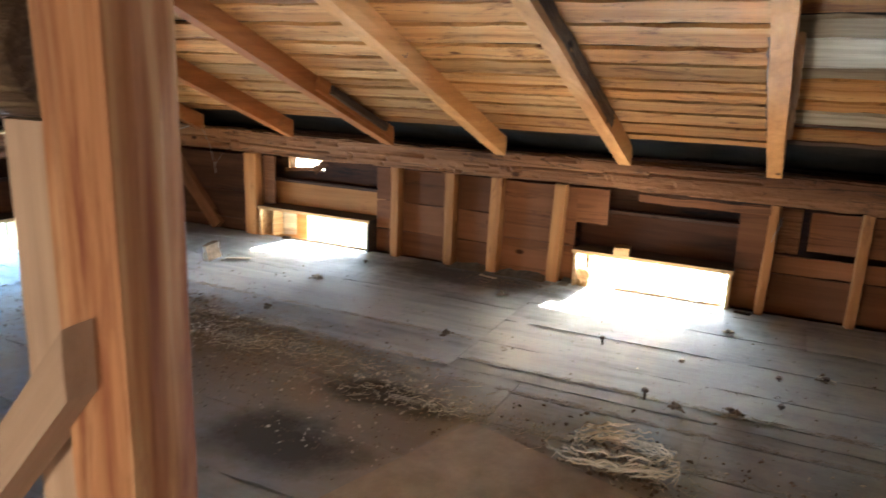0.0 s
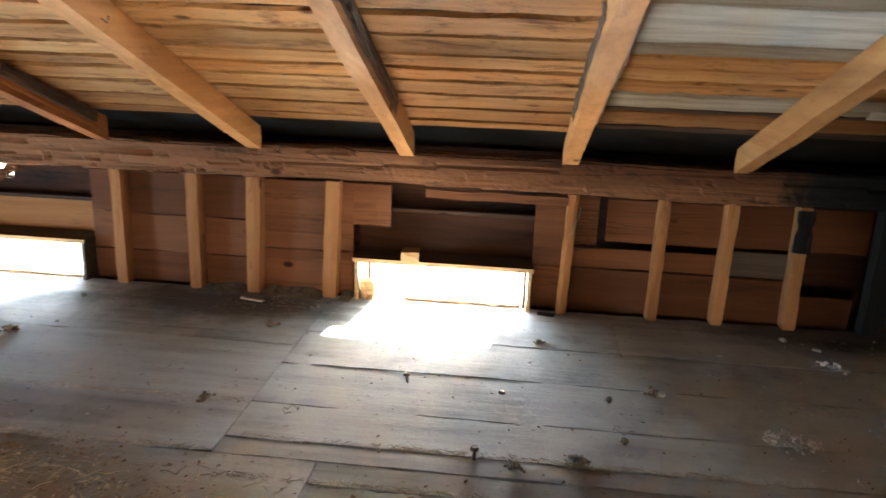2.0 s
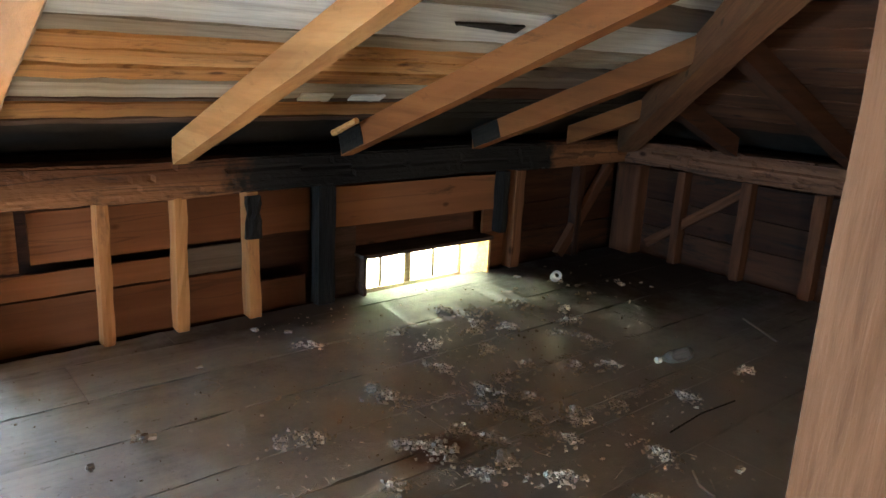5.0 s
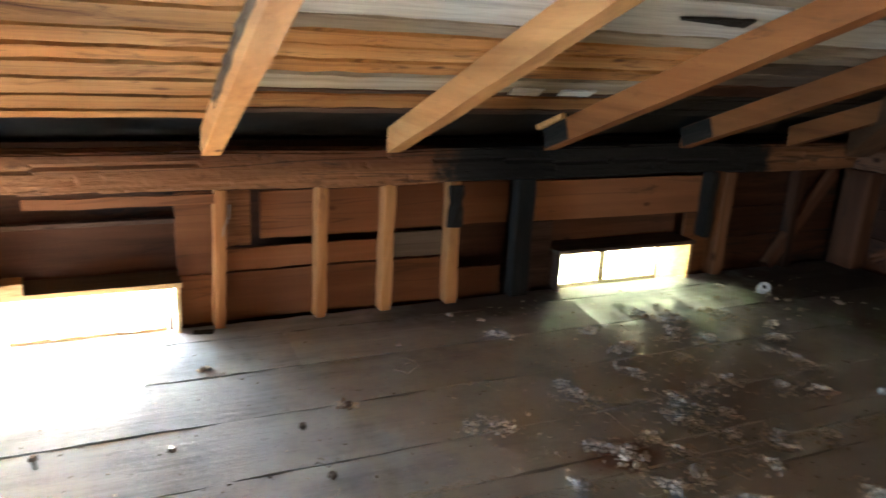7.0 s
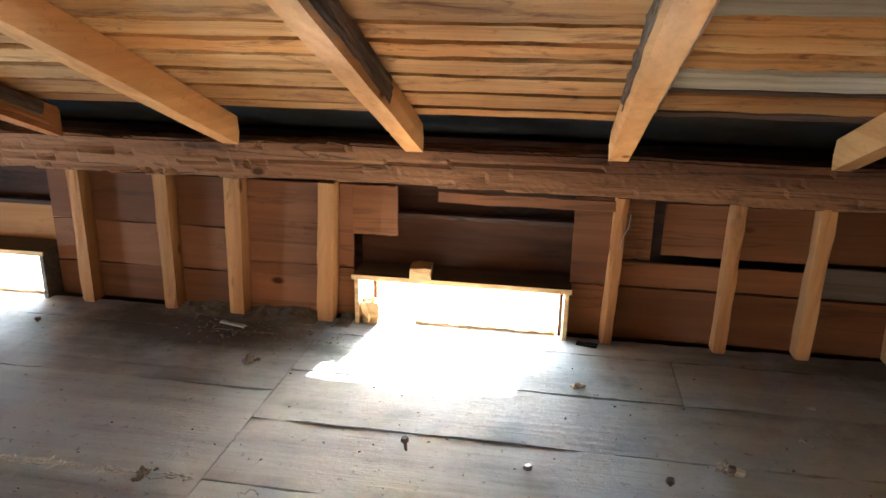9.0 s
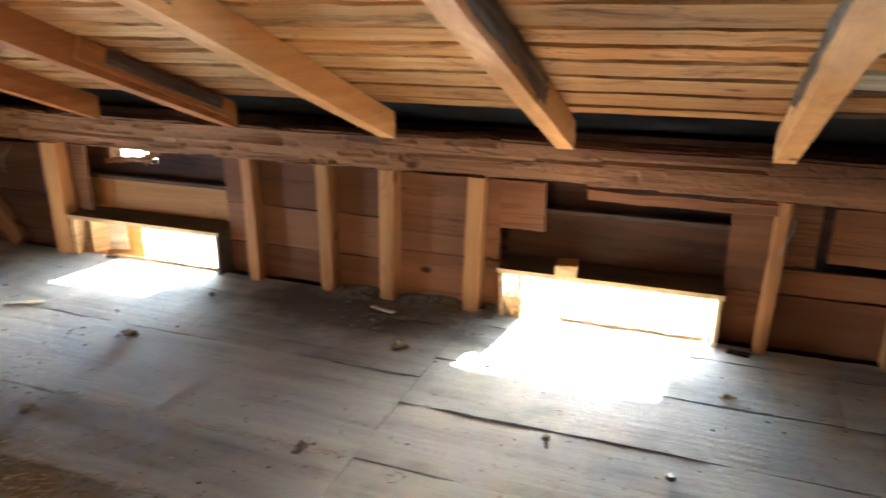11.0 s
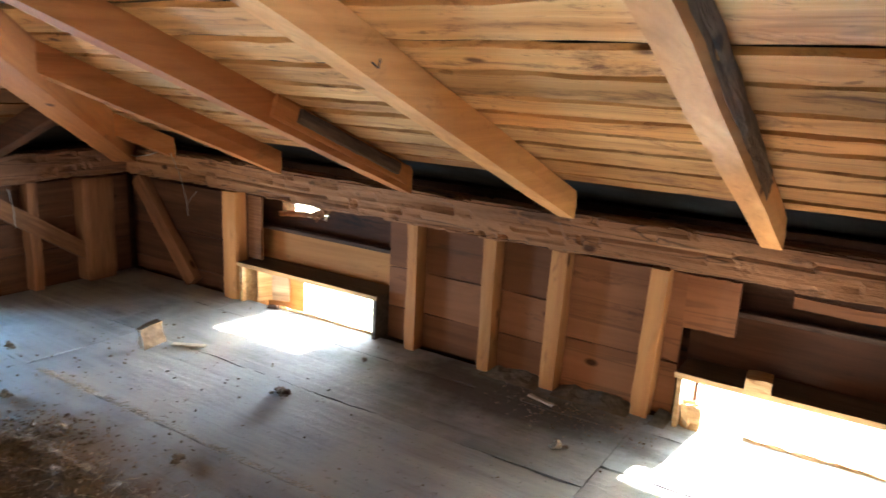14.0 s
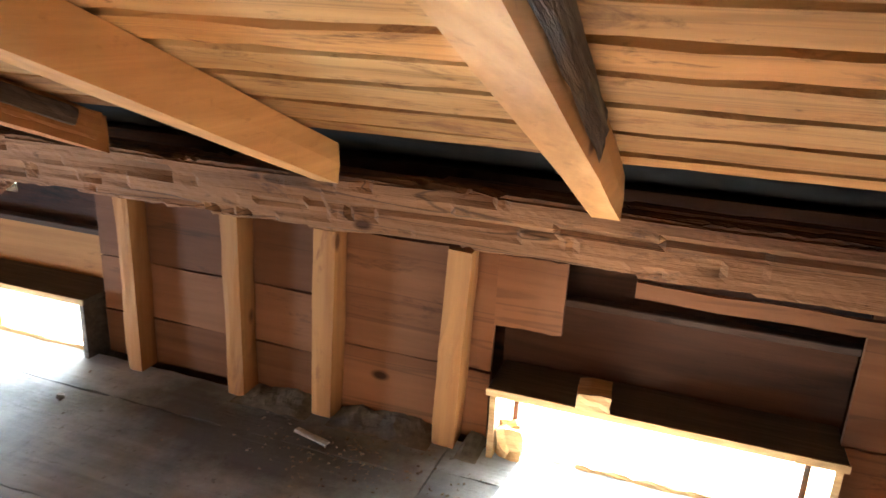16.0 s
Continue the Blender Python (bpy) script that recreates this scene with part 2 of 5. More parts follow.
def floor_material():
    """Grey, dusty floor boards, brown with dirt where the chaff lies."""
    m, n, l, bsdf = nodes_of("dusty_floor_board")
    tc, info, geo = n.new("ShaderNodeTexCoord"), n.new("ShaderNodeObjectInfo"), n.new("ShaderNodeNewGeometry")
    off = n.new("ShaderNodeVectorMath"); off.operation = 'MULTIPLY_ADD'
    l.new(info.outputs["Random"], off.inputs[0]); off.inputs[1].default_value = (31, 47, 11); l.new(tc.outputs["Object"], off.inputs[2])
    mp = n.new("ShaderNodeMapping"); mp.inputs["Scale"].default_value = (0.07, 1, 1); l.new(off.outputs[0], mp.inputs["Vector"])
    grain = noise_tex(n, l, mp.outputs[0], 30, 6, 0.65, 0.5)
    broad = noise_tex(n, l, mp.outputs[0], 7, 4, 0.6, 0.8)
    base = ramp(n, [(0.25, (0.175, 0.185, 0.195)), (0.5, (0.285, 0.305, 0.32)), (0.75, (0.375, 0.395, 0.415))]); l.new(broad, base.inputs[0])
    streak = ramp(n, [(0.3, (0.72, 0.72, 0.72)), (0.6, (1, 1, 1))]); l.new(grain, streak.inputs[0])
    col = mix(n, l, 0.7, base.outputs[0], streak.outputs[0], 'MULTIPLY')
    tone = ramp(n, [(0.0, (0.82, 0.82, 0.82)), (1.0, (1.1, 1.1, 1.1))]); l.new(info.outputs["Random"], tone.inputs[0])
    col = mix(n, l, 1.0, col, tone.outputs[0], 'MULTIPLY')
    dust = noise_tex(n, l, geo.outputs["Position"], 2.2, 7, 0.65, 0.4)
    dr = ramp(n, [(0.40, (0, 0, 0)), (0.62, (0.85, 0.85, 0.85))]); l.new(dust, dr.inputs[0])
    col = mix(n, l, dr.outputs[0], col, (0.355, 0.37, 0.385))
    spots = noise_tex(n, l, geo.outputs["Position"], 26, 6, 0.7)
    spr = ramp(n, [(0.60, (0, 0, 0)), (0.70, (0.8, 0.8, 0.8))]); l.new(spots, spr.inputs[0])
    col = mix(n, l, spr.outputs[0], col, (0.09, 0.075, 0.06))
    # ground-in dirt of the chaff heap, dark patches along the wall's foot; painted in: shade at (4.3, 4.5), missing
    # light at (2.3, 3.3)
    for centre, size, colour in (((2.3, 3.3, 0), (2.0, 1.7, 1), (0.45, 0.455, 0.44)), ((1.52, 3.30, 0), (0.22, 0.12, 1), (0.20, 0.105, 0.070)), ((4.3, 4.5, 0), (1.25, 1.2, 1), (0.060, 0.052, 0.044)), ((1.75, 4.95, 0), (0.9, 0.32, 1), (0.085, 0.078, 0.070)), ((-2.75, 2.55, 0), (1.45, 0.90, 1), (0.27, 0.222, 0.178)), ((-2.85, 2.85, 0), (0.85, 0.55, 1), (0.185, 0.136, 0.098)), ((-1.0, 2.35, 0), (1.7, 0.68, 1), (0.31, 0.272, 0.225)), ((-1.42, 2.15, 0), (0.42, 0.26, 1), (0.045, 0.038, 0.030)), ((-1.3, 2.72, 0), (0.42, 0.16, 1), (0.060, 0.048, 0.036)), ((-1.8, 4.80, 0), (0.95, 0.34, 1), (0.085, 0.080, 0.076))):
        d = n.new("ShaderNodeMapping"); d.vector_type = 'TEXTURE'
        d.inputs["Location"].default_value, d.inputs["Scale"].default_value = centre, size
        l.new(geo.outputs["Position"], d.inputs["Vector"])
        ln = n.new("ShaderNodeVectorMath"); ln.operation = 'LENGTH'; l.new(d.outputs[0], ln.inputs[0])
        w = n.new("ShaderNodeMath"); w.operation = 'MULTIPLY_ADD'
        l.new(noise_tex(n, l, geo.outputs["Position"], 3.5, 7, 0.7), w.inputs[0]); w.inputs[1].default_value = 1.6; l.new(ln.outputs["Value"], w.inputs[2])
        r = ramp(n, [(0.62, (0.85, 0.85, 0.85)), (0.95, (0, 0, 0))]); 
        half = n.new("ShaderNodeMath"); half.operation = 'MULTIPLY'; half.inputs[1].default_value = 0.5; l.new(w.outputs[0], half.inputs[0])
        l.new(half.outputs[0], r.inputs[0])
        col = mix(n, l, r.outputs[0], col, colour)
    l.new(col, bsdf.inputs["Base Color"])
    bsdf.inputs["Roughness"].default_value = 0.92
    bsdf.inputs["Specular IOR Level"].default_value = 0.08
    add = n.new("ShaderNodeMath"); add.operation = 'ADD'; l.new(grain, add.inputs[0]); l.new(spots, add.inputs[1])
    b = n.new("ShaderNodeBump"); b.inputs["Strength"].default_value, b.inputs["Distance"].default_value = 0.6, 0.006
    l.new(add.outputs[0], b.inputs["Height"]); l.new(b.outputs[0], bsdf.inputs["Normal"])
    return m


def plain(name, colour, rough=0.8, scale=30.0, amount=0.3, bump=0.3, metal=0.0):
    """A mottled surface of one colour."""
    m, n, l, bsdf = nodes_of(name)
    tc, isl = n.new("ShaderNodeTexCoord"), n.new("ShaderNodeNewGeometry")
    f = noise_tex(n, l, tc.outputs["Object"], scale, 6, 0.65)
    r = ramp(n, [(0.3, tuple(c * (1 - amount) for c in colour)), (0.7, tuple(min(1, c * (1 + amount)) for c in colour))]); l.new(f, r.inputs[0])
    tone = ramp(n, [(0.0, (0.6, 0.6, 0.6)), (1.0, (1.25, 1.25, 1.25))]); l.new(isl.outputs["Random Per Island"], tone.inputs[0])
    l.new(mix(n, l, 1.0, r.outputs[0], tone.outputs[0], 'MULTIPLY'), bsdf.inputs["Base Color"])
    bsdf.inputs["Roughness"].default_value, bsdf.inputs["Metallic"].default_value = rough, metal
    bsdf.inputs["Specular IOR Level"].default_value = 0.5 if rough < 0.7 else 0.1
    b = n.new("ShaderNodeBump"); b.inputs["Strength"].default_value, b.inputs["Distance"].default_value = bump, 0.004
    l.new(f, b.inputs["Height"]); l.new(b.outputs[0], bsdf.inputs["Normal"])
    return m


M_FLOOR = floor_material()
M_PANEL = plain("dusty_panel", (0.37, 0.300, 0.230), 0.9, 7.0, 0.22, 0.2)
# near black, so the shade of open joints and the eave gap is colour
M_SKIN = plain("gap_shade_backing", (0.024, 0.018, 0.013), 0.9, 8)
M_OUTER = plain("outer_cladding", (0.55, 0.53, 0.50), 0.8, 5, 0.1)
M_GROUND = plain("lawn_and_drive", (0.20, 0.21, 0.14), 0.95, 0.3, 0.35)
M_BLOCK = plain("weathered_block", (0.17, 0.125, 0.09), 0.9, 25, 0.4, 0.6)
M_CHIP = plain("debris_chips", (0.18, 0.14, 0.105), 0.9, 40)
M_CHIP_PALE = plain("pale_chips", (0.54, 0.49, 0.41), 0.85, 40)
M_CLUMP = plain("brown_grey_droppings", (0.43, 0.395, 0.335), 0.95, 60)
M_CHIP_TAN = plain("tan_chaff", (0.30, 0.215, 0.145), 0.9, 40)
M_STRAW = plain("straw", (0.50, 0.43, 0.34), 0.8, 30)
M_DUST = plain("grey_lint", (0.36, 0.325, 0.28), 0.95, 60)
M_MORTAR = plain("old_mortar", (0.15, 0.132, 0.105), 0.95, 25, 0.35, 0.8)
M_IRON = plain("rusty_iron", (0.09, 0.06, 0.045), 0.6, 60, 0.4, 0.3, 0.6)
M_WHITE = plain("grubby_white_plastic", (0.46, 0.43, 0.40), 0.45, 20, 0.08, 0.05)
M_FOAM = plain("yellowed_foam", (0.62, 0.50, 0.28), 0.85, 40, 0.2, 0.6)
M_WEB = plain("cobweb", (0.32, 0.30, 0.27), 0.9, 50)


def pane_material(name, frost):
    """Window glass; frost: how milky with grime it is."""
    m, n, l, bsdf = nodes_of(name)
    out = n["Material Output"]
    g, t, mx, dif = n.new("ShaderNodeBsdfTransparent"), n.new("ShaderNodeBsdfTranslucent"), n.new("ShaderNodeMixShader"), n.new("ShaderNodeBsdfGlossy")
    g.inputs[0].default_value = (0.92, 0.95, 0.93, 1)
    t.inputs[0].default_value = (0.42, 0.46, 0.37, 1)
    tc = n.new("ShaderNodeTexCoord")
    f = noise_tex(n, l, tc.outputs["Object"], 9, 5, 0.6)
    r = ramp(n, [(0.3, (frost * 0.9,) * 3), (0.7, (min(1, frost * 1.05),) * 3)]); l.new(f, r.inputs[0])
    l.new(r.outputs[0], mx.inputs[0]); l.new(g.outputs[0], mx.inputs[1]); l.new(t.outputs[0], mx.inputs[2])
    dif.inputs["Roughness"].default_value = 0.05
    fin, fr = n.new("ShaderNodeMixShader"), n.new("ShaderNodeFresnel")
    l.new(fr.outputs[0], fin.inputs[0]); l.new(mx.outputs[0], fin.inputs[1]); l.new(dif.outputs[0], fin.inputs[2])
    l.new(fin.outputs[0], out.inputs["Surface"])
    return m


M_PANE_MILKY = pane_material("grimy_pane", 0.95)
M_GLASS = nodes_of("bottle_glass")[0]
gb = M_GLASS.node_tree.nodes["Principled BSDF"]
gb.inputs["Base Color"].default_value, gb.inputs["Roughness"].default_value = (0.62, 0.64, 0.58, 1), 0.12
gb.inputs["Transmission Weight"].default_value = 0.85

# ---------------------------------------------------------------- mesh helpers
rng = random.Random(7)


def mesh_object(name, verts, faces, material, parent=None, m=None, smooth=False):
    me = bpy.data.meshes.new(name)
    me.from_pydata(verts, [], faces)
    me.materials.append(material)
    if smooth:
        me.polygons.foreach_set("use_smooth", [True] * len(me.polygons))
    me.update()
    ob = new(name, me)
    if m is not None:
        ob.matrix_world = m
    if parent:
        ob.parent = parent
    return ob


def part(name, bm, material, parent=None, label=""):
    me = bpy.data.meshes.new(name)
    bmesh.ops.recalc_face_normals(bm, faces=bm.faces)
    bm.to_mesh(me); bm.free()
    me.materials.append(material)
    ob = new(name, me)
    if parent:
        ob.parent = parent
    return tagged(ob, label)


def empty(name, x=0, y=0, z=0, **tags):
    ob = new(name)
    ob.location = (x, y, z)
    return tagged(ob, **tags)


def place(ob, parent, m):
    """Puts ob at the pose m of the world, under parent."""
    ob.parent = parent
    if parent:
        ob.matrix_parent_inverse = (Matrix.Translation(parent.location)).inverted()
    ob.matrix_basis = m
    return ob


def plank_mesh(length, width, thick, segs=6, rough=0.003, cut=0.0, seed=None):
    """A sawn board along x, its edges wavering, its ends a little skewed: verts and faces."""
    r = random.Random(seed if seed is not None else rng.random())
    verts, faces = [], []
    wav = [r.uniform(-rough, rough) for _ in range(segs + 1)]
    for i in range(segs + 1):
        x = -length / 2 + length * i / segs
        for sy, sz in ((-1, -1), (1, -1), (1, 1), (-1, 1)):
            skew = (cut * sy if i in (0, segs) else 0)
            verts.append((x + skew, sy * (width / 2 + r.uniform(-rough, rough) * 0.7) + wav[i], sz * thick / 2 + r.uniform(-rough, rough) * 0.35))
    for i in range(segs):
        a, b = 4 * i, 4 * i + 4
        for k in range(4):
            faces.append((a + k, a + (k + 1) % 4, b + (k + 1) % 4, b + k))
    faces.append((3, 2, 1, 0)); e = 4 * segs; faces.append((e, e + 1, e + 2, e + 3))
    faces = [tuple(reversed(f)) for f in faces]
    return verts, faces


def plank(name, parent, material, length, width, thick, m, segs=6, rough=0.003, cut=0.0, label=""):
    v, f = plank_mesh(length, width, thick, segs, rough, cut)
    ob = mesh_object(name, v, f, material)
    place(ob, parent, m)
    return tagged(ob, label)


def beam_mesh(length, width, depth, segs=14, rough=0.004, bevel=0.008, hew=0.0, seed=1):
    """A timber along x with worn arrises and, if hewn, axe facets: a bmesh."""
    r = random.Random(seed)
    bm = bmesh.new()
    rings, cross = [], []
    n_side = 5 if hew else 3
    corners = [(-1, -1), (1, -1), (1, 1), (-1, 1)]
    for k in range(4):
        (ay, az), (by, bz) = corners[k], corners[(k + 1) % 4]
        for j in range(n_side):
            f = j / n_side
            y, z = (ay + (by - ay) * f) * width / 2, (az + (bz - az) * f) * depth / 2
            cross.append((y, z, j == 0))
    for i in range(segs + 1):
        x, ring = -length / 2 + length * i / segs, []
        for y, z, corner in cross:
            k = 1 - (bevel * 2 / min(width, depth) if corner else 0)
            d = r.uniform(-rough, rough) + (r.uniform(-hew, hew * 0.2) if hew else 0)
            s = math.copysign(1, y) * (abs(y) > width / 2 - 1e-6)
            t = math.copysign(1, z) * (abs(z) > depth / 2 - 1e-6)
            ring.append(bm.verts.new((x + (r.uniform(-hew, hew) if hew and 0 < i < segs else 0), y * k + s * d, z * k + t * d)))
        rings.append(ring)
    for a, b in zip(rings, rings[1:]):
        for k in range(len(cross)):
            bm.faces.new((a[k], b[k], b[(k + 1) % len(cross)], a[(k + 1) % len(cross)]))
    if hew:
        for f in bm.faces:
            f.smooth = True
    bm.faces.new(rings[0]); bm.faces.new(list(reversed(rings[-1])))
    return bm


def hewn_mesh(length, width, depth, seed, cut=0.046, step=0.022, smooth_from=99.0):
    """A squared log along x, its sides dressed with an axe: bands of long scalloped facets, each ending in a short cut; a bmesh."""
    r = random.Random(seed)
    bands, rows = 4, 12
    cuts = []
    for side in range(4):
        for b in range(bands):
            line, x = [], -length / 2 - r.uniform(0, 0.3)
            while x < length / 2:
                nxt = x + r.choice((0.05, 0.08, 0.12, 0.2, 0.34, 0.5))
                line.append((x, nxt, r.uniform(0.15, 1.0) ** 2 * cut * (1.0 if x < smooth_from else 0.3)))
                x = nxt
            cuts.append(line)
    bm = bmesh.new()
    corners = [(-1, -1), (1, -1), (1, 1), (-1, 1)]
    n, rings, at = int(length / step), [], [0] * len(cuts)
    for i in range(n + 1):
        x, ring = -length / 2 + length * i / n, []
        bow = 0.006 * math.sin(x * 1.7 + seed * 9) + 0.004 * math.sin(x * 4.3)
        for k in range(4):
            (ay, az), (by, bz) = corners[k], corners[(k + 1) % 4]
            ny, nz = (ay + by) / 2, (az + bz) / 2
            for j in range(rows):
                f = j / rows
                fb = min(max(f + 0.035 * math.sin(x * 5.1 + k * 2 + seed) + 0.02 * math.sin(x * 13.7 + seed), 0), 0.999) * bands
                c = k * bands + int(fb)
                while at[c] + 1 < len(cuts[c]) and cuts[c][at[c]][1] < x:
                    at[c] += 1
                lo, hi, deep = cuts[c][at[c]]
                u = min(1, max(0, (x - lo) / (hi - lo)))
                d = -deep * u ** 1.5 * (1 - abs(2 * (fb % 1) - 1) ** 3) - 0.0018 * r.random()
                if j == int(rows * (0.5 + 0.14 * math.sin(x * 0.9 + seed + k) + 0.03 * math.sin(x * 6.1))) and math.sin(x * 1.9 + k) > -0.4:
                    d -= 0.014      # a long drying crack
                edge = 0.010 + 0.006 * r.random() if j == 0 else 0.0
                y = (ay + (by - ay) * f) * (width / 2 - edge) + ny * d
                z = (az + (bz - az) * f) * (depth / 2 - edge) + nz * d + bow
                ring.append(bm.verts.new((x, y, z)))
        rings.append(ring)
    m = 4 * rows
    for a, b in zip(rings, rings[1:]):
        for k in range(m):
            bm.faces.new((a[k], b[k], b[(k + 1) % m], a[(k + 1) % m]))
    bm.faces.new(rings[0]); bm.faces.new(list(reversed(rings[-1])))
    return bm


def hewn_plate(parent, material, p, q, seed, label="", smooth_from=99.0):
    """The hewn log on a wall's studs, from p to q along its middle."""
    p, q = Vector(p), Vector(q)
    x = (q - p).normalized()
    y = Vector((0, 0, 1)).cross(x)
    m = Matrix((x, y, Vector((0, 0, 1)))).transposed().to_4x4()
    m.translation = (p + q) / 2
    return place(part("hewn_plate", hewn_mesh((q - p).length, 0.19, PZ1 - PZ0, seed, smooth_from=smooth_from), material, None, label), parent, m)


def beam(name, parent, material, p, q, width, depth, up=(0, 0, 1), segs=14, rough=0.003, hew=0.0, bevel=0.0018, label=""):
    """A timber from p to q; depth runs along up, width across it."""
    p, q = Vector(p), Vector(q)
    x = (q - p).normalized()
    y = Vector(up).cross(x).normalized()
    z = x.cross(y)
    m = Matrix((x, y, z)).transposed().to_4x4()
    m.translation = (p + q) / 2
    ob = part(name, beam_mesh((q - p).length, width, depth, segs, rough, bevel, hew, rng.random()), material, None, label)
    return place(ob, parent, m)


def box_bm(x0, x1, y0, y1, z0, z1, bevel=0.0):
    bm = bmesh.new()
    bmesh.ops.create_cube(bm, size=1)
    for v in bm.verts:
        v.co = ((x0 + x1) / 2 + v.co.x * (x1 - x0), (y0 + y1) / 2 + v.co.y * (y1 - y0), (z0 + z1) / 2 + v.co.z * (z1 - z0))
    if bevel:
        bmesh.ops.bevel(bm, geom=bm.edges[:], offset=bevel, segments=1, affect='EDGES')
    return bm


def boxes_bm(boxes):
    bm = bmesh.new()
    for x0, x1, y0, y1, z0, z1 in boxes:
        vs = [bm.verts.new((x, y, z)) for z in (z0, z1) for x, y in ((x0, y0), (x1, y0), (x1, y1), (x0, y1))]
        for f in ((0, 3, 2, 1), (4, 5, 6, 7), (0, 1, 5, 4), (1, 2, 6, 5), (2, 3, 7, 6), (3, 0, 4, 7)):
            bm.faces.new([vs[i] for i in f])
    return bm


# ---------------------------------------------------------------- the plan
XL, XR, YF, YB = -5.05, 4.80, 5.00, -4.85      # inner faces of the studs
XC, YC = (XL + XR) / 2, (YF + YB) / 2
SLOPE, Z_U = 0.389, 0.911                       # the rafters' underside at the front: height at y 4.956
DEPTH_V = 0.135                                 # depth of a rafter, upright
OUT = 0.42                                      # from the studs' face to the outside


def under(d):
    """Height of a rafter's underside d metres in from the studs' face."""
    return Z_U + (d - 0.044) * SLOPE


# ---------------------------------------------------------------- ground outside, floor, outer walls, roof skin
ground = mesh_object("ground", [(-900, -900, -6.5), (900, -900, -6.5), (900, 900, -6.5), (-900, 900, -6.5)], [(0, 1, 2, 3)], M_GROUND)
tagged(ground, "sunlit grass and drive around the house", "ground", kind="structure")

floor = part("floor", box_bm(XL - 0.06, XR + 0.06, YB - 0.06, YF + 0.06, -0.20, -0.03), M_SKIN)
tagged(floor, "wide grey dusty attic floor boards with worn open seams", "floor", kind="structure")

W1, W2, W3 = (-3.90, -2.76), (-1.02, 0.05), (2.28, 3.36)     # the window boxes along the front
W4 = (2.60, 3.66)                                            # and along y in the west wall
ZT = 0.27                                                    # their height


def outer_wall(name, spans, axis, at0, at1, lo, hi, label):
    """The outside of a wall with its ledge under the floor's edge, and holes for the windows; axis: the way along which it runs."""
    z0, z1, top = -0.16, 0.25, 0.93
    boxes, x = [], lo
    for a, b in spans:
        a, b = a + 0.04, b - 0.04
        z1 = 0.21 if (axis == 'x' and a < -3.5) else 0.25
        boxes += [(x, a, at0, at1, -0.3, top), (a, b, at0, at1, -0.3, z0)]
        if a < -3.5 and axis == 'x' and at0 > 0:
            # a knocked-out corner of the cladding above the first window
            boxes += [(a, a + 0.06, at0, at1, z1, top), (a + 0.06, a + 0.46, at0, at1, z1, 0.575), (a + 0.06, a + 0.46, at0, at1, 0.70, top), (a + 0.46, b, at0, at1, z1, top)]
        else:
            boxes.append((a, b, at0, at1, z1, top))
        x = b
    boxes.append((x, hi, at0, at1, -0.3, top))
    inner = at0 - 0.26 if at0 > 0 else at1 + 0.26
    boxes.append((lo, hi, min(inner, at1), max(inner, at1), -0.3, -0.205))
    full = [b if axis == 'x' else (b[2], b[3], b[0], b[1], b[4], b[5]) for b in boxes]
    # near black inside: the shade of the gaps is put into the colour
    return tagged(part(name, boxes_bm(full), M_SOOT_SHADE_BLACK), label, "wall", kind="structure")


S5, E7 = (-2.45, -1.35), (-3.15, -2.05)     # windows of the sides behind
wall_north = outer_wall("wall_north", (W1, W2, W3), 'x', YF + 0.30, YF + OUT, XL - OUT, XR + OUT, "low attic eave wall of red-brown boards between bare studs")
wall_west = outer_wall("wall_west", (W4,), 'y', XL - OUT, XL - 0.30, YB - OUT, YF + 0.30, "low attic side wall of dark boards and bare studs")
wall_east = outer_wall("wall_east", (E7,), 'y', XR + 0.30, XR + OUT, YB - OUT, YF + 0.30, "low attic side wall of brown boards, darkened for shade")
wall_south = outer_wall("wall_south", (S5,), 'x', YB - OUT, YB - 0.30, XL - 0.30, XR + 0.30, "low attic eave wall of plain boards")


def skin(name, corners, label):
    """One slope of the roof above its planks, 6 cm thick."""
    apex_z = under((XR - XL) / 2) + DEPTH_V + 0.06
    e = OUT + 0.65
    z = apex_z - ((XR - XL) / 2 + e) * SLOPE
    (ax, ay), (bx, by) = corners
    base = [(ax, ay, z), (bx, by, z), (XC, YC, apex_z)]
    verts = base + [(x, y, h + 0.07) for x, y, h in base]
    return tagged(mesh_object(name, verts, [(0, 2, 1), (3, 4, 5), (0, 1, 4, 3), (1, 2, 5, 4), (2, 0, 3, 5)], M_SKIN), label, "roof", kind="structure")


E_ = OUT + 0.65
roof_north = skin("roof_north", ((XL - E_, YF + E_), (XR + E_, YF + E_)), "hip roof slope of tan and whitewashed planks seen from below")
roof_west = skin("roof_west", ((XL - E_, YB - E_), (XL - E_, YF + E_)), "hip roof slope of brown planks seen from below")
roof_east = skin("roof_east", ((XR + E_, YF + E_), (XR + E_, YB - E_)), "hip roof slope of dark planks seen from below")
roof_south = skin("roof_south", ((XR + E_, YB - E_), (XL - E_, YB - E_)), "hip roof slope seen from below")

# ---------------------------------------------------------------- plates: the hewn beams on the walls
PZ0, PZ1 = 0.728, 0.925
hewn_plate(wall_north, M_PLATE, (XL - 0.2, YF + 0.08, (PZ0 + PZ1) / 2), (XR + 0.2, YF + 0.08, (PZ0 + PZ1) / 2), 1, "axe-hewn brown beam, charred black along one stretch", -0.9)
hewn_plate(wall_west, M_PLATE_DARK, (XL - 0.08, YB, (PZ0 + PZ1) / 2), (XL - 0.08, YF - 0.02, (PZ0 + PZ1) / 2), 2, "brown hewn beam with pale flakes")
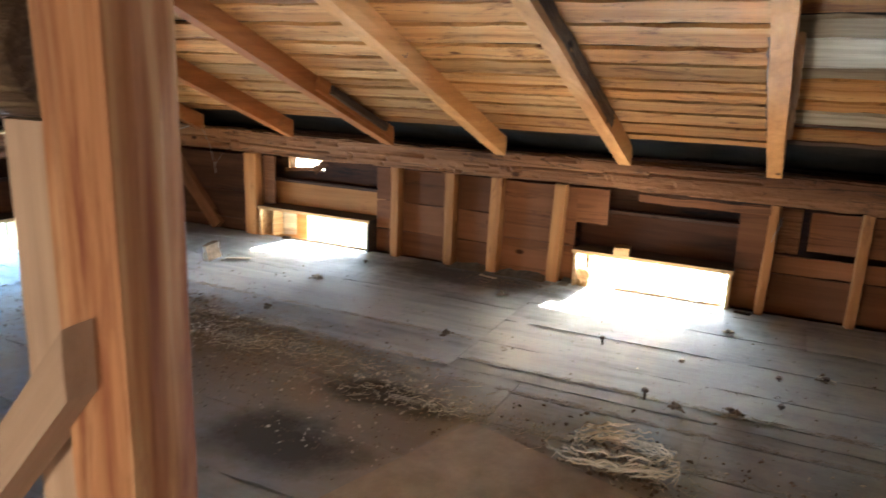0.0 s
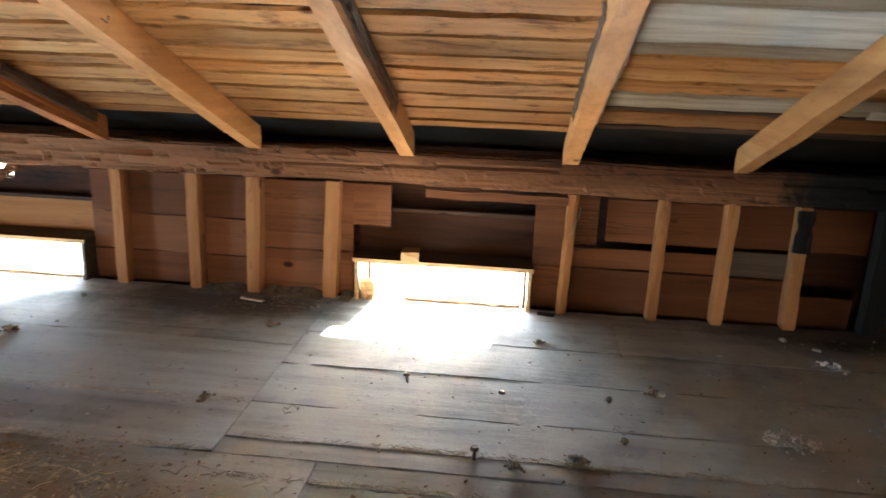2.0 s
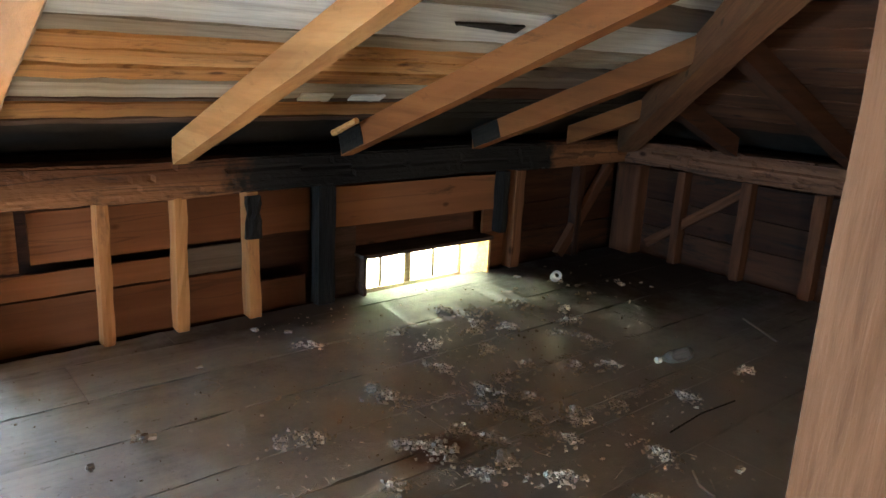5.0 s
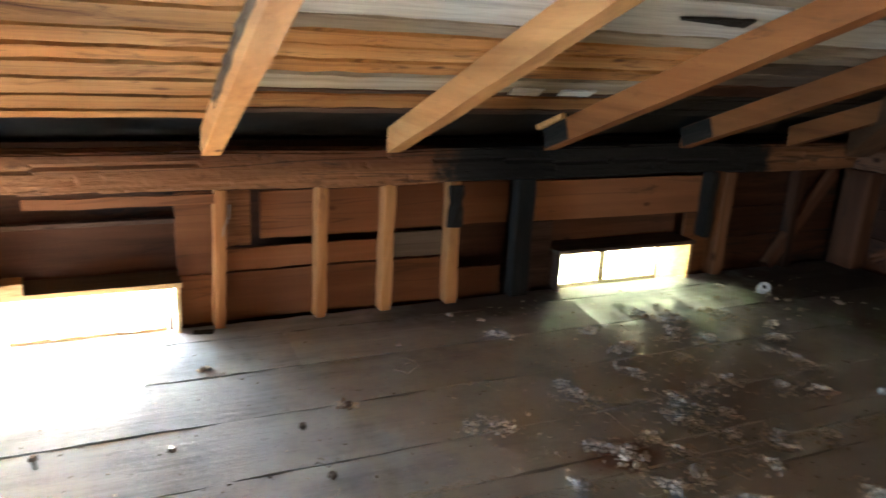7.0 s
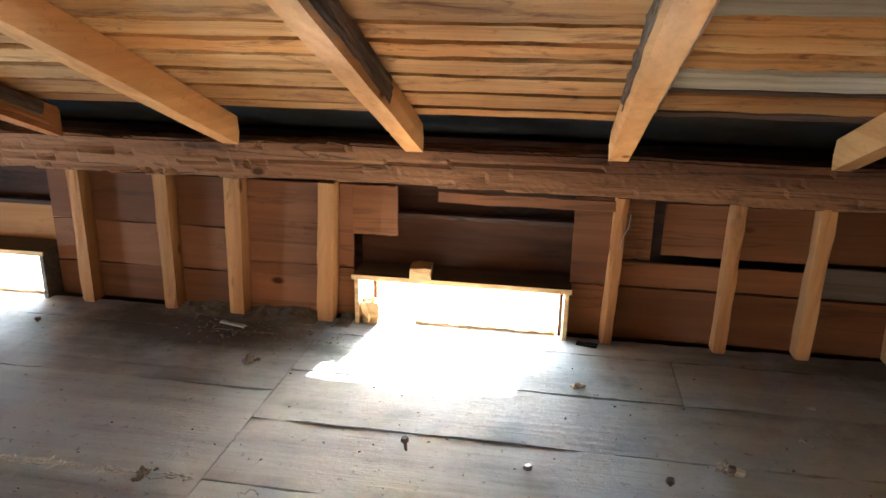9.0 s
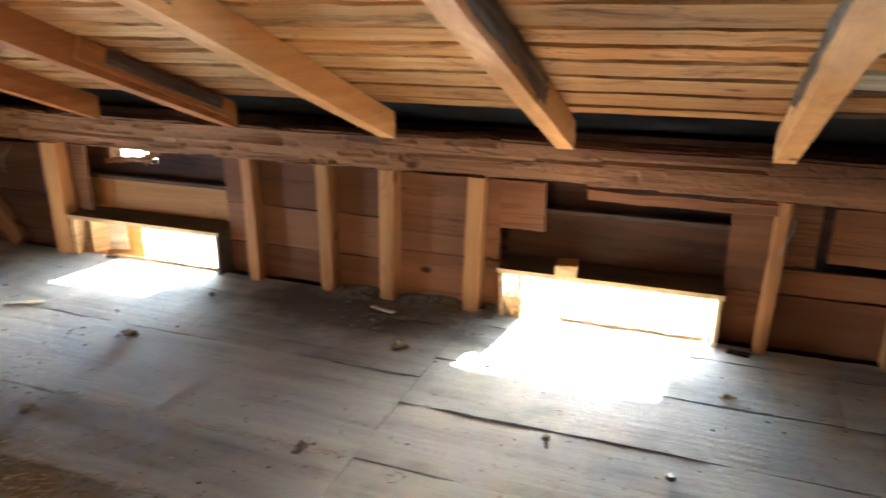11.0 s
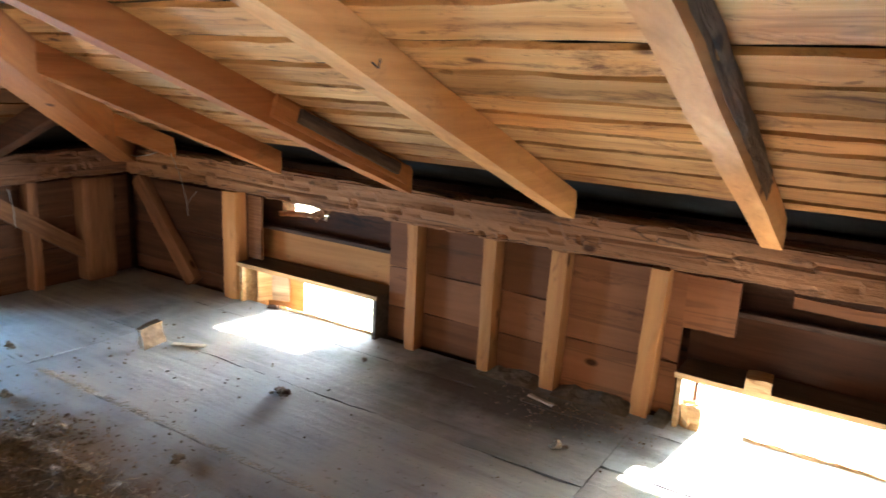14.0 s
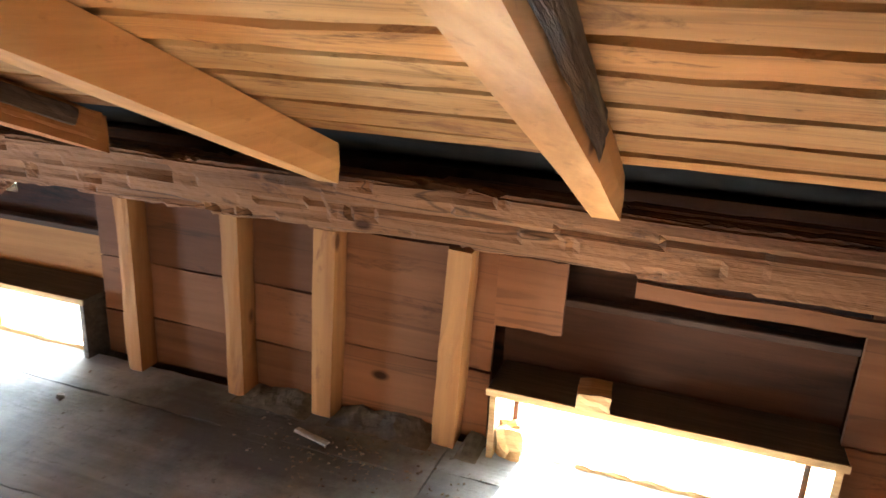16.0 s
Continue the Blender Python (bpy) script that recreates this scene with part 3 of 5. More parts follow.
hewn_plate(wall_east, M_PLATE_DARK, (XR + 0.08, YB, (PZ0 + PZ1) / 2), (XR + 0.08, YF - 0.02, (PZ0 + PZ1) / 2), 3, "brown hewn beam")
beam("hewn_plate", wall_south, M_PLATE, (XL - 0.2, YB - 0.08, (PZ0 + PZ1) / 2), (XR + 0.2, YB - 0.08, (PZ0 + PZ1) / 2), 0.19, PZ1 - PZ0, segs=30, hew=0.008, bevel=0.012)

# ---------------------------------------------------------------- rafters
RAFTERS_N = ((-4.515, 'r'), (-3.52, 'r'), (-2.56, 'r'), (-1.62, 'p'), (-0.71, 'p'), (0.22, 'p'), (1.155, 'p'), (2.12, 'r'), (3.14, 'r'), (4.08, 'r'))


def rafter(side, at, mat, w=0.09, label=""):
    """A common or jack rafter of one slope, up to the hips."""
    half = (XR - XL) / 2
    reach = half - abs(at - (XC if side in 'NS' else YC)) - 0.05
    if side in 'EW':
        reach -= 0.02
    length = max(reach, 0.3)
    v, f = [], []
    segs = max(4, int(length / 0.3))
    r = random.Random(round(at * 1000))
    for i in range(segs + 1):
        d = 0.03 + (length - 0.03) * i / segs
        b = r.uniform(-0.003, 0.003)
        for sx, k in ((-1, 0), (-1, 0.5), (-1, 1), (1, 1), (1, 0.5), (1, 0)):
            c = 0.004 if k != 0.5 else 0.0
            v.append((d, sx * (w / 2 - c) + b + r.uniform(-.002, .002), under(d) + k * DEPTH_V + r.uniform(-.002, .002)))
    for i in range(segs):
        a, b = 6 * i, 6 * i + 6
        for k in range(6):
            f.append((a + k, b + k, b + (k + 1) % 6, a + (k + 1) % 6))
    f.append((5, 4, 3, 2, 1, 0)); e = 6 * segs; f.append(tuple(e + k for k in range(6)))
    c, s = {'N': ((at, YF), -90), 'W': ((XL, at), 0), 'E': ((XR, at), 180), 'S': ((at, YB), 90)}[side]
    ob = mesh_object("rafter", v, f, mat, None, pose(c[0], c[1], 0, 0, 0, s))
    return tagged(ob, label or "sawn pine rafter under the plank roof", "rafter", "rafters")


rafters = {}
for x, kind in RAFTERS_N:
    rafters[x] = rafter('N', x, M_RAFTER if kind == 'p' else M_RAFTER_RED, 0.095 if x == 0.22 else 0.09,
                        "sawn pine rafter, bright orange-tan" if kind == 'p' else "reddish sawn pine rafter on the hewn plate")
for y in (4.06, 3.20, 2.28, 1.35, 0.42, -0.5, -1.45, -2.4, -3.3):
    # west jacks: the shade of their sides is painted over the whole rafter
    rafter('W', y, M_SOOT_SHADE, 0.10, "dark reddish jack rafter of the side slope")
    # east side darker than the west: the corner's shade is in the colour
    rafter('E', y, M_SOOT_SHADE_BLACK, 0.10, "jack rafter of the side slope, darkened for shade")
for x in (-3.5, -2.56, -1.62, -0.71, 0.22, 1.155, 2.12, 3.1):
    rafter('S', x, M_RAFTER_RED)


def hip(name, cx, cy, label, mat=M_RAFTER_RED):
    """A hip rafter from a corner to the top."""
    h = under((XR - XL) / 2) + 0.0
    d = Vector((XC - cx, YC - cy, 0)); d.normalize()
    p = Vector((cx, cy, under(0.0) - 0.0)) + d * 0.08
    q = Vector((XC, YC, h)) - d * 0.1
    return tagged(beam(name, None, mat, p + Vector((0, 0, 0.035)), q + Vector((0, 0, 0.035)), 0.15, 0.21, segs=24), label, "rafter", "hip rafters")


hip("hip_rafter", XL, YF, "heavy brown hip rafter running up from the corner")
hip("hip_rafter", XR, YF, "heavy brown hip rafter above the dark corner", M_STUD_DARK)
hip("hip_rafter", XL, YB, "heavy brown hip rafter running up from the corner")
hip("hip_rafter", XR, YB, "heavy brown hip rafter running up from the corner")

# ---------------------------------------------------------------- studs, braces, corner posts
def stud(x, w, mat, wall=None, y=YF, depth=0.10, z1=PZ0, lean=0.0, z0=0.0, label=""):
    return beam("stud", wall or wall_north, mat, (x - lean, y + depth / 2, z0), (x + lean, y + depth / 2, z1), w, depth, up=(0, 1, 0), segs=6, rough=0.003, label=label)


for x, w, mat, lean in ((-3.995, 0.125, M_STUD, 0), (-2.52, 0.07, M_STUD, 0), (-2.035, 0.075, M_STUD, 0.0), (-1.655, 0.085, M_STUD, 0.01), (-1.17, 0.085, M_STUD, 0.012),
                        (0.25, 0.06, M_STUD, 0.012), (0.775, 0.06, M_STUD, 0.004), (1.15, 0.065, M_STUD, 0.006), (1.55, 0.07, M_STUD, -0.004)):
    stud(x, w, mat, lean=lean)
stud(2.015, 0.115, M_CHAR, label="charred black stud")
beam("char_scab", wall_north, M_CHAR, (1.545, YF - 0.006, 0.47), (1.545, YF - 0.006, 0.71), 0.085, 0.03, up=(0, 1, 0), segs=5, rough=0.008, label="charred end of the stud")
stud(3.62, 0.09, M_STUD_DARK)
stud(3.48, 0.06, M_CHAR, z0=0.28)
stud(4.30, 0.07, M_SOOT_SHADE_BLACK, depth=0.08)


def side_stud(wall, x0, y, w, mat, depth=0.10, z1=PZ0):
    s = -1 if x0 < 0 else 1
    return beam("stud", wall, mat, (x0 + s * depth / 2, y, 0), (x0 + s * depth / 2, y, z1), w, depth, up=(1, 0, 0), segs=6, rough=0.003)


for y, w, mat in ((3.735, 0.07, M_STUD_DARK), (3.86, 0.06, M_STUD_DARK), (4.30, 0.07, M_STUD_DARK), (2.50, 0.08, M_STUD_DARK), (2.05, 0.07, M_STUD_DARK), (1.6, 0.07, M_STUD_DARK), (1.15, 0.07, M_STUD_DARK)):
    side_stud(wall_west, XL, y, w, mat)
# east studs coloured dark to carry the corner's shade
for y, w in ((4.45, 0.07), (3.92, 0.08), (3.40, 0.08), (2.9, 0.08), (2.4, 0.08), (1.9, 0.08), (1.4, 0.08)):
    side_stud(wall_east, XR, y, w, M_SOOT_SHADE)
for wall, x in ((wall_west, XL), (wall_east, XR)):
    s = -1 if x < 0 else 1
    beam("corner_post", wall, M_STUD_DARK if x < 0 else M_SOOT_SHADE, (x + s * 0.06, YF - (0.26 if x < 0 else 0.08), 0), (x + s * 0.06, YF - (0.26 if x < 0 else 0.08), PZ0), 0.22, 0.20, up=(1, 0, 0), segs=6, hew=0.004, label="squared brown corner post")
beam("brace", wall_west, M_STUD_DARK, (XL - 0.03, 3.92, 0.70), (XL - 0.03, 4.72, 0.16), 0.07, 0.11, up=(0, 0.6, 0.8), segs=8, label="diagonal brown brace")
beam("brace", wall_north, M_STUD_DARK, (-4.42, YF + 0.05, 0.02), (-5.0, YF + 0.05, 0.70), 0.07, 0.12, up=(0, 0, 1), segs=8, label="diagonal grey-brown brace")
beam("brace", wall_north, M_SOOT_SHADE, (4.13, YF + 0.04, 0.02), (4.66, YF + 0.04, 0.70), 0.06, 0.085, up=(0, 0, 1), segs=8, label="diagonal dark brace")
beam("brace", wall_east, M_SOOT_SHADE, (XR + 0.06, 3.94, 0.66), (XR + 0.06, 4.72, 0.10), 0.05, 0.07, up=(0, 0.6, 0.8), segs=8, label="diagonal dark brace")

# ---------------------------------------------------------------- window boxes
def window(name, lo, hi, wall, side, label, milky=False, left_leg=M_BOX, right_leg=M_BOX, back=M_SOOT_SHADE, panes=0, rise=0.52, zb=-0.15):
    """A low frieze window in its board box: top, two sides, sash; side 'N' looks along y, 'W' along -x."""
    top = empty(name, 0, 0, 0, label=label, category="window", kind="structure")
    turn = {'N': Matrix.Identity(4), 'W': pose(XL, 0, 0, 0, 0, 90) @ pose(0, -YF, 0), 'S': pose(0, YB, 0, 0, 0, 180) @ pose(0, -YF, 0), 'E': pose(XR, 0, 0, 0, 0, -90) @ pose(0, -YF, 0)}[side]
    w = hi - lo

    def put(pname, bm, mat, lab=""):
        ob = part(pname, bm, mat, None, lab)
        return place(ob, top, turn)
    t = 0.022
    put("box_top", box_bm(lo - 0.01, hi + 0.01, YF - 0.004, YF + 0.225, ZT - t, ZT, 0.003), M_TOPBOARD, "dark dusty top board")
    put("box_edge", box_bm(lo - 0.012, hi + 0.012, YF - 0.012, YF - 0.006, ZT - t - 0.002, ZT + 0.001), left_leg, "pale sawn front edge")
    put("box_side", boxes_bm([(lo, lo + t, YF, YF + 0.298, 0, ZT - t), (lo + 0.001, lo + t - 0.001, YF + 0.064, YF + 0.298, -0.2, 0)]), left_leg)
    put("box_side", boxes_bm([(hi - t, hi, YF, YF + 0.298, 0, ZT - t), (hi - t + 0.001, hi - 0.001, YF + 0.064, YF + 0.298, -0.2, 0)]), right_leg)
    # the default back is coloured dark for the shade of the recess
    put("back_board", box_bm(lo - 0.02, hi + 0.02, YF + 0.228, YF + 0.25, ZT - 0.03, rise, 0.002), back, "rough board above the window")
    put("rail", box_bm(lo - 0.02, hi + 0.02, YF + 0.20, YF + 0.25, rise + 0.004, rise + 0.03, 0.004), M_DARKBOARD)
    # sash: bottom rail, top rail, stiles, bars
    s0, s1, ya, yb = lo + 0.05, hi - 0.05, YF + 0.26, YF + 0.295
    if panes:
        put("sill", box_bm(s0, s1, YF + 0.062, YF + 0.298, -0.16, zb - 0.001, 0.003), M_DECK_GREY, "pale grey sill board")
    put("sash", boxes_bm([(s0, s1, ya, yb, zb, zb + 0.03), (s0, s1, ya, yb, 0.235, 0.25), (s0, s0 + 0.03, ya, yb, zb + 0.03, 0.235), (s1 - 0.03, s1, ya, yb, zb + 0.03, 0.235)]), M_SASH, "worn cream-painted sash")
    if panes:
        step = (s1 - s0 - 0.06) / panes
        for i in range(1, panes):
            x = s0 + 0.03 + step * i
            bw = 0.028 if i == panes // 2 else 0.011
            put("bar", box_bm(x - bw, x + bw, ya + 0.002, yb - 0.002, zb + 0.031, 0.234, 0.002), M_WALL_GREY if i != panes // 2 else M_DECK_GREY)
        for i in range(panes):
            x = s0 + 0.03 + step * i
            p = put("pane", box_bm(x + 0.0005, x + step - 0.0005, ya + 0.014, ya + 0.018, zb + 0.0301, 0.2349), M_PANE_MILKY, "milky grimy glass pane")
    return top


window("window_1", *W1, wall_north, 'N', "low attic window without glass in a dark board box", back=M_STUD, right_leg=M_TOPBOARD, rise=0.47)
window("window_2", *W2, wall_north, 'N', "low attic window without glass in a pine board box, wood block on top")
window("window_3", *W3, wall_north, 'N', "low attic window with four grimy panes in a sooty box", panes=4, left_leg=M_DARKBOARD, zb=-0.085)
window("window_4", W4[0], W4[1], wall_west, 'W', "low attic side window without glass in a dark board box")

# ---------------------------------------------------------------- wall sheathing
def sheath(wall, side, lo, hi, z0, z1, mat=M_SHEATH, d=0.10, thick=0.022, label=""):
    """One horizontal board behind the studs."""
    l, w = hi - lo, z1 - z0
    c, z = (lo + hi) / 2, (z0 + z1) / 2
    if side == 'N':
        m = pose(c, YF + d + thick / 2, z, 90, 0, 0)
    elif side == 'W':
        m = pose(XL - d - thick / 2, c, z, 90, 0, 90)
    elif side == 'E':
        m = pose(XR + d + thick / 2, c, z, 90, 0, 90)
    else:
        m = pose(c, YB - d - thick / 2, z, 90, 0, 0)
    return plank("sheathing_board", wall, mat, l, w - 0.006, thick, m, segs=7, rough=0.003, label=label)


# boards by the west corner carry its shade in their dark colour
for z0, z1 in ((0.0, 0.10), (0.10, 0.36), (0.36, 0.70)):
    sheath(wall_north, 'N', -5.15, -3.92, z0, z1, M_SOOT_SHADE)
for z0, z1 in ((0.0, 0.20), (0.20, 0.44), (0.44, 0.71)):
    sheath(wall_north, 'N', -2.74, -1.66, z0, z1)
for z0, z1 in ((0.0, 0.27), (0.27, 0.71)):
    sheath(wall_north, 'N', -1.655, -1.05, z0, z1)
sheath(wall_north, 'N', -1.05, -0.82, 0.45, 0.71)
sheath(wall_north, 'N', -3.92, -3.80, 0.28, 0.71, M_STUD_DARK)
sheath(wall_north, 'N', 0.05, 0.26, 0.0, 0.27)
sheath(wall_north, 'N', 0.05, 0.26, 0.27, 0.71)
sheath(wall_north, 'N', -0.60, 0.24, 0.655, 0.71, d=0.02)
sheath(wall_north, 'N', 0.26, 1.58, 0.0, 0.27)
sheath(wall_north, 'N', 0.26, 1.20, 0.275, 0.40)
sheath(wall_north, 'N', 1.20, 1.58, 0.275, 0.43, M_WALL_GREY)
sheath(wall_north, 'N', 0.26, 0.42, 0.41, 0.71, M_STUD_DARK)
sheath(wall_north, 'N', 0.47, 1.16, 0.44, 0.70)
sheath(wall_north, 'N', 1.17, 1.95, 0.45, 0.71)
sheath(wall_north, 'N', 1.60, 1.91, 0.0, 0.19, d=0.08)
sheath(wall_north, 'N', 2.05, 3.50, 0.44, 0.70)
sheath(wall_north, 'N', 2.05, 2.28, 0.0, 0.44, M_DARKBOARD)
sheath(wall_north, 'N', 3.36, 3.60, 0.0, 0.44, M_SHEATH)
# north-east and east boards near black: soot plus painted-in corner shade
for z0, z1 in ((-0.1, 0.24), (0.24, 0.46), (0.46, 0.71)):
    sheath(wall_north, 'N', 3.58, 4.95, z0, z1, M_SOOT_SHADE_BLACK)
    sheath(wall_west, 'W', 3.68, 5.05, z0, z1, M_SOOT_SHADE)
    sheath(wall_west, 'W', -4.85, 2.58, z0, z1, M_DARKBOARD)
    sheath(wall_east, 'E', 2.40, 5.05, z0, z1, M_SOOT_SHADE_BLACK)
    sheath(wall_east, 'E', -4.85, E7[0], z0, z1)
    sheath(wall_east, 'E', E7[1], 2.40, z0, z1, M_SOOT_SHADE)
    for a, b in ((-5.1, S5[0]), (S5[1], 4.85)):
        sheath(wall_south, 'S', a, b, z0, z1)

# ---------------------------------------------------------------- foreground posts
def timber_post(name, x0, x1, y0, y1, z1, label, mat=M_POST):
    ob = beam(name, None, mat, ((x0 + x1) / 2, (y0 + y1) / 2, 0), ((x0 + x1) / 2, (y0 + y1) / 2, z1), x1 - x0, y1 - y0, up=(0, 1, 0), segs=16, rough=0.0015, bevel=0.003)
    return tagged(ob, label, "post", "roof posts")


timber_post("post", -0.795, -0.632, 0.80, 0.95, under(4.05), "squared red and tan pine post holding up the roof")
# darker wood than the first post: its unlit face is put into the colour
timber_post("post", 0.585, 0.735, 1.49, 1.64, under(3.36) + DEPTH_V, "squared dark reddish pine post holding up the roof", M_STUD_DARK)
pale = beam("prop_board", None, M_PALE, (-0.885, 0.875, 0.0), (-0.885, 0.875, 1.375), 0.165, 0.05, up=(0, 1, 0), segs=8, rough=0.001)
tagged(pale, "pale new pine board propping the log", "board")
br = beam("prop_brace", None, M_PALE, (-1.565, 0.785, 0.040), (-0.705, 0.785, 0.995), 0.09, 0.085, segs=8, rough=0.0008, bevel=0.002)
far = max(v.co.x for v in br.data.vertices) - 0.01
for v in br.data.vertices:
    if v.co.x > far:
        v.co.x += v.co.z * 1.17      # its end is cut upright against the post
tagged(br, "pale new pine brace leaning against the post", "brace")


def log_beam():
    bm = bmesh.new()
    r = random.Random(3)
    rings = []
    for i in range(25):
        x = -0.80 - 2.85 * i / 24
        rad = 0.115 + r.uniform(-0.006, 0.006)
        rings.append([bm.verts.new((x, 0.875 + rad * math.cos(a) * (1 + r.uniform(-.04, .04)), 1.495 + rad * math.sin(a))) for a in [2 * math.pi * k / 18 for k in range(18)]])
    for a, b in zip(rings, rings[1:]):
        for k in range(18):
            bm.faces.new((a[k], b[k], b[(k + 1) % 18], a[(k + 1) % 18]))
    bm.faces.new(rings[0]); bm.faces.new(list(reversed(rings[-1])))
    for f in bm.faces:
        f.smooth = len(f.verts) == 4
    return tagged(part("log_beam", bm, M_BARK), "dark barked log tie beam resting on a board", "beam")


log_beam()
panel = part("floor_panel", box_bm(-0.55, 0.55, -0.6, 0.6, 0, 0.014, 0.003), M_PANEL)
panel.matrix_world = pose(-0.43, 1.93, 0.003, 0, 0, -17.0)
tagged(panel, "square brown dusty board lying loose on the floor", "board")
# ---------------------------------------------------------------- windows of the sides behind
window("window_5", -S5[1], -S5[0], wall_south, 'S', "low attic window in the far wall")
window("window_6", -E7[1], -E7[0], wall_east, 'E', "low attic window in the side wall")


# ---------------------------------------------------------------- what clings to the rafters and plates
def lump(name, bm_scale, seed, material, at, label, category, rough=0.25, sub=2, rz=0.0):
    """A small irregular lump resting at a point."""
    r = random.Random(seed)
    bm = bmesh.new()
    bmesh.ops.create_icosphere(bm, subdivisions=sub, radius=0.5)
    for v in bm.verts:
        k = 1 + r.uniform(-rough, rough)
        v.co = Vector((v.co.x * bm_scale[0] * k, v.co.y * bm_scale[1] * k, max(v.co.z * k, -0.3) * bm_scale[2]))
    low = min(v.co.z for v in bm.verts)
    for v in bm.verts:
        v.co.z -= low
    ob = part(name, bm, material)
    ob.matrix_world = pose(*at, 0, 0, rz)
    return tagged(ob, label, category)


def along_rafter(name, x, d0, d1, w, t, material, k, label, side=1, rough=0.002):
    """A strip on a rafter's side, k of its depth up."""
    half = (0.09 / 2 + t / 2 + 0.001) * side
    p, q = (x + half, YF - d0, under(d0) + k * DEPTH_V), (x + half, YF - d1, under(d1) + k * DEPTH_V)
    ob = beam(name, None, material, p, q, t, w, segs=16, rough=rough, bevel=0.002)
    if x in rafters:
        ob.parent = rafters[x]
        ob.matrix_parent_inverse = rafters[x].matrix_basis.inverted()
    return tagged(ob, label)


along_rafter("bark_strip", -0.71, 0.70, 2.6, 0.085, 0.006, M_BARK, 0.56, "dark ragged bark clinging to the rafter", 1, 0.010)
along_rafter("bark_strip", 0.22, 0.62, 1.7, 0.05, 0.012, M_BARK, 0.62, "ragged bark and splinters along the rafter", -1, 0.010)
along_rafter("wood_lath", 0.22, 0.62, 1.06, 0.05, 0.026, M_PALE, 0.55, "pale lath nailed along the rafter")
along_rafter("wood_lath", 0.22, 1.08, 1.75, 0.055, 0.030, M_PALE, 0.6, "pale lath nailed along the rafter")
along_rafter("patch_board", -2.56, 0.08, 1.05, 0.10, 0.02, M_RAFTER_RED, 0.62, "short reddish patch board with a dark slot")
along_rafter("slot", -2.56, 0.20, 0.92, 0.062, 0.044, M_DARKBOARD, 0.66, "dark worn slot of the patch board")
along_rafter("char_strip", 2.12, 0.035, 0.26, 0.118, 0.003, M_CHAR, 0.5, "charred black foot of the rafter", -1)
along_rafter("char_strip", 3.14, 0.035, 0.28, 0.118, 0.003, M_CHAR, 0.5, "charred black foot of the rafter", -1)
along_rafter("splint", 2.05, 0.10, 0.34, 0.03, 0.03, M_DECK, 0.85, "broken pale splint beside the rafter", -1)
for i, (y, w) in enumerate(((3.08, 0.13), (3.24, 0.10), (3.33, 0.13), (3.43, 0.11), (3.50, 0.07), (2.80, 0.05))):
    lump("foam_flake", (0.06, w, 0.035), 40 + i, M_FOAM, (XL - 0.02, y, PZ1 - 0.012), "yellowed flake of foam on the hewn plate", "foam flake", 0.35)


def string(name, pts, radius, material, label, category):
    """A thin hanging thread or wire through the points."""
    cu = bpy.data.curves.new(name, 'CURVE')
    cu.dimensions, cu.bevel_depth, cu.bevel_resolution = '3D', radius, 1
    sp = cu.splines.new('POLY')
    sp.points.add(len(pts) - 1)
    for p, c in zip(sp.points, pts):
        p.co = (*c, 1)
    cu.materials.append(material)
    return tagged(new(name, cu), label, category)


string("cobweb", [(-4.47, 4.93, 0.94), (-4.40, 4.95, 0.78), (-4.36, 4.96, 0.62), (-4.35, 4.96, 0.52)], 0.0015, M_WEB, "pale cobweb thread hanging from the rafter", "cobweb")
string("cobweb", [(-4.36, 4.96, 0.60), (-4.31, 4.97, 0.66), (-4.28, 4.98, 0.70)], 0.00108, M_WEB, "pale cobweb thread hanging from the beam", "cobweb")
string("cobweb", [(-4.9, 4.86, 0.93), (-4.82, 4.90, 0.885), (-4.72, 4.93, 0.90), (-4.6, 4.95, 0.94)], 0.003, M_WEB, "sagging dusty cobweb in the corner", "cobweb")
string("cobweb", [(-4.95, 4.10, 0.72), (-4.95, 4.12, 0.60), (-4.94, 4.12, 0.47)], 0.002, M_WEB, "pale cobweb thread hanging from the beam", "cobweb")
string("bent_nail", [(-1.574, 3.40, 1.56), (-1.552, 3.40, 1.545), (-1.545, 3.40, 1.57)], 0.003, M_IRON, "bent rusty nail in the rafter", "nail")
string("hanging_splinter", [(0.30, 4.985, 0.66), (0.295, 4.975, 0.60), (0.27, 4.97, 0.55), (0.262, 4.97, 0.50)], 0.002, M_WEB, "pale torn splinter on the stud", "splinter")


# ---------------------------------------------------------------- loose blocks about the windows
def block(name, size, at, rz, material, label, seed, rx=0, ry=0, chip=0.15):
    r = random.Random(seed)
    bm = box_bm(-size[0] / 2, size[0] / 2, -size[1] / 2, size[1] / 2, 0, size[2])
    bmesh.ops.subdivide_edges(bm, edges=bm.edges[:], cuts=2, use_grid_fill=True)
    for v in bm.verts:
        k = min(size) * chip
        v.co += Vector((r.uniform(-k, k), r.uniform(-k, k), r.uniform(-k, k) if v.co.z > 0.001 else 0))
    ob = part(name, bm, material)
    ob.matrix_world = pose(*at, rx, ry, rz)
    return tagged(ob, label, "wood block")


block("wood_block", (0.105, 0.12, 0.055), (-0.685, 5.045, ZT + 0.001), 6, M_BOX, "small sawn wood block on the window box", 1, chip=0.06)
block("wood_block", (0.080, 0.07, 0.11), (-0.95, 5.05, 0.001), 8, M_BOX, "chipped wood block standing in the window", 2, chip=0.16)
block("wood_block", (0.13, 0.055, 0.12), (-3.64, 4.14, 0.012), 84, M_BLOCK, "grey-brown weathered wood block tilted on the floor", 3, ry=-10, chip=0.1)
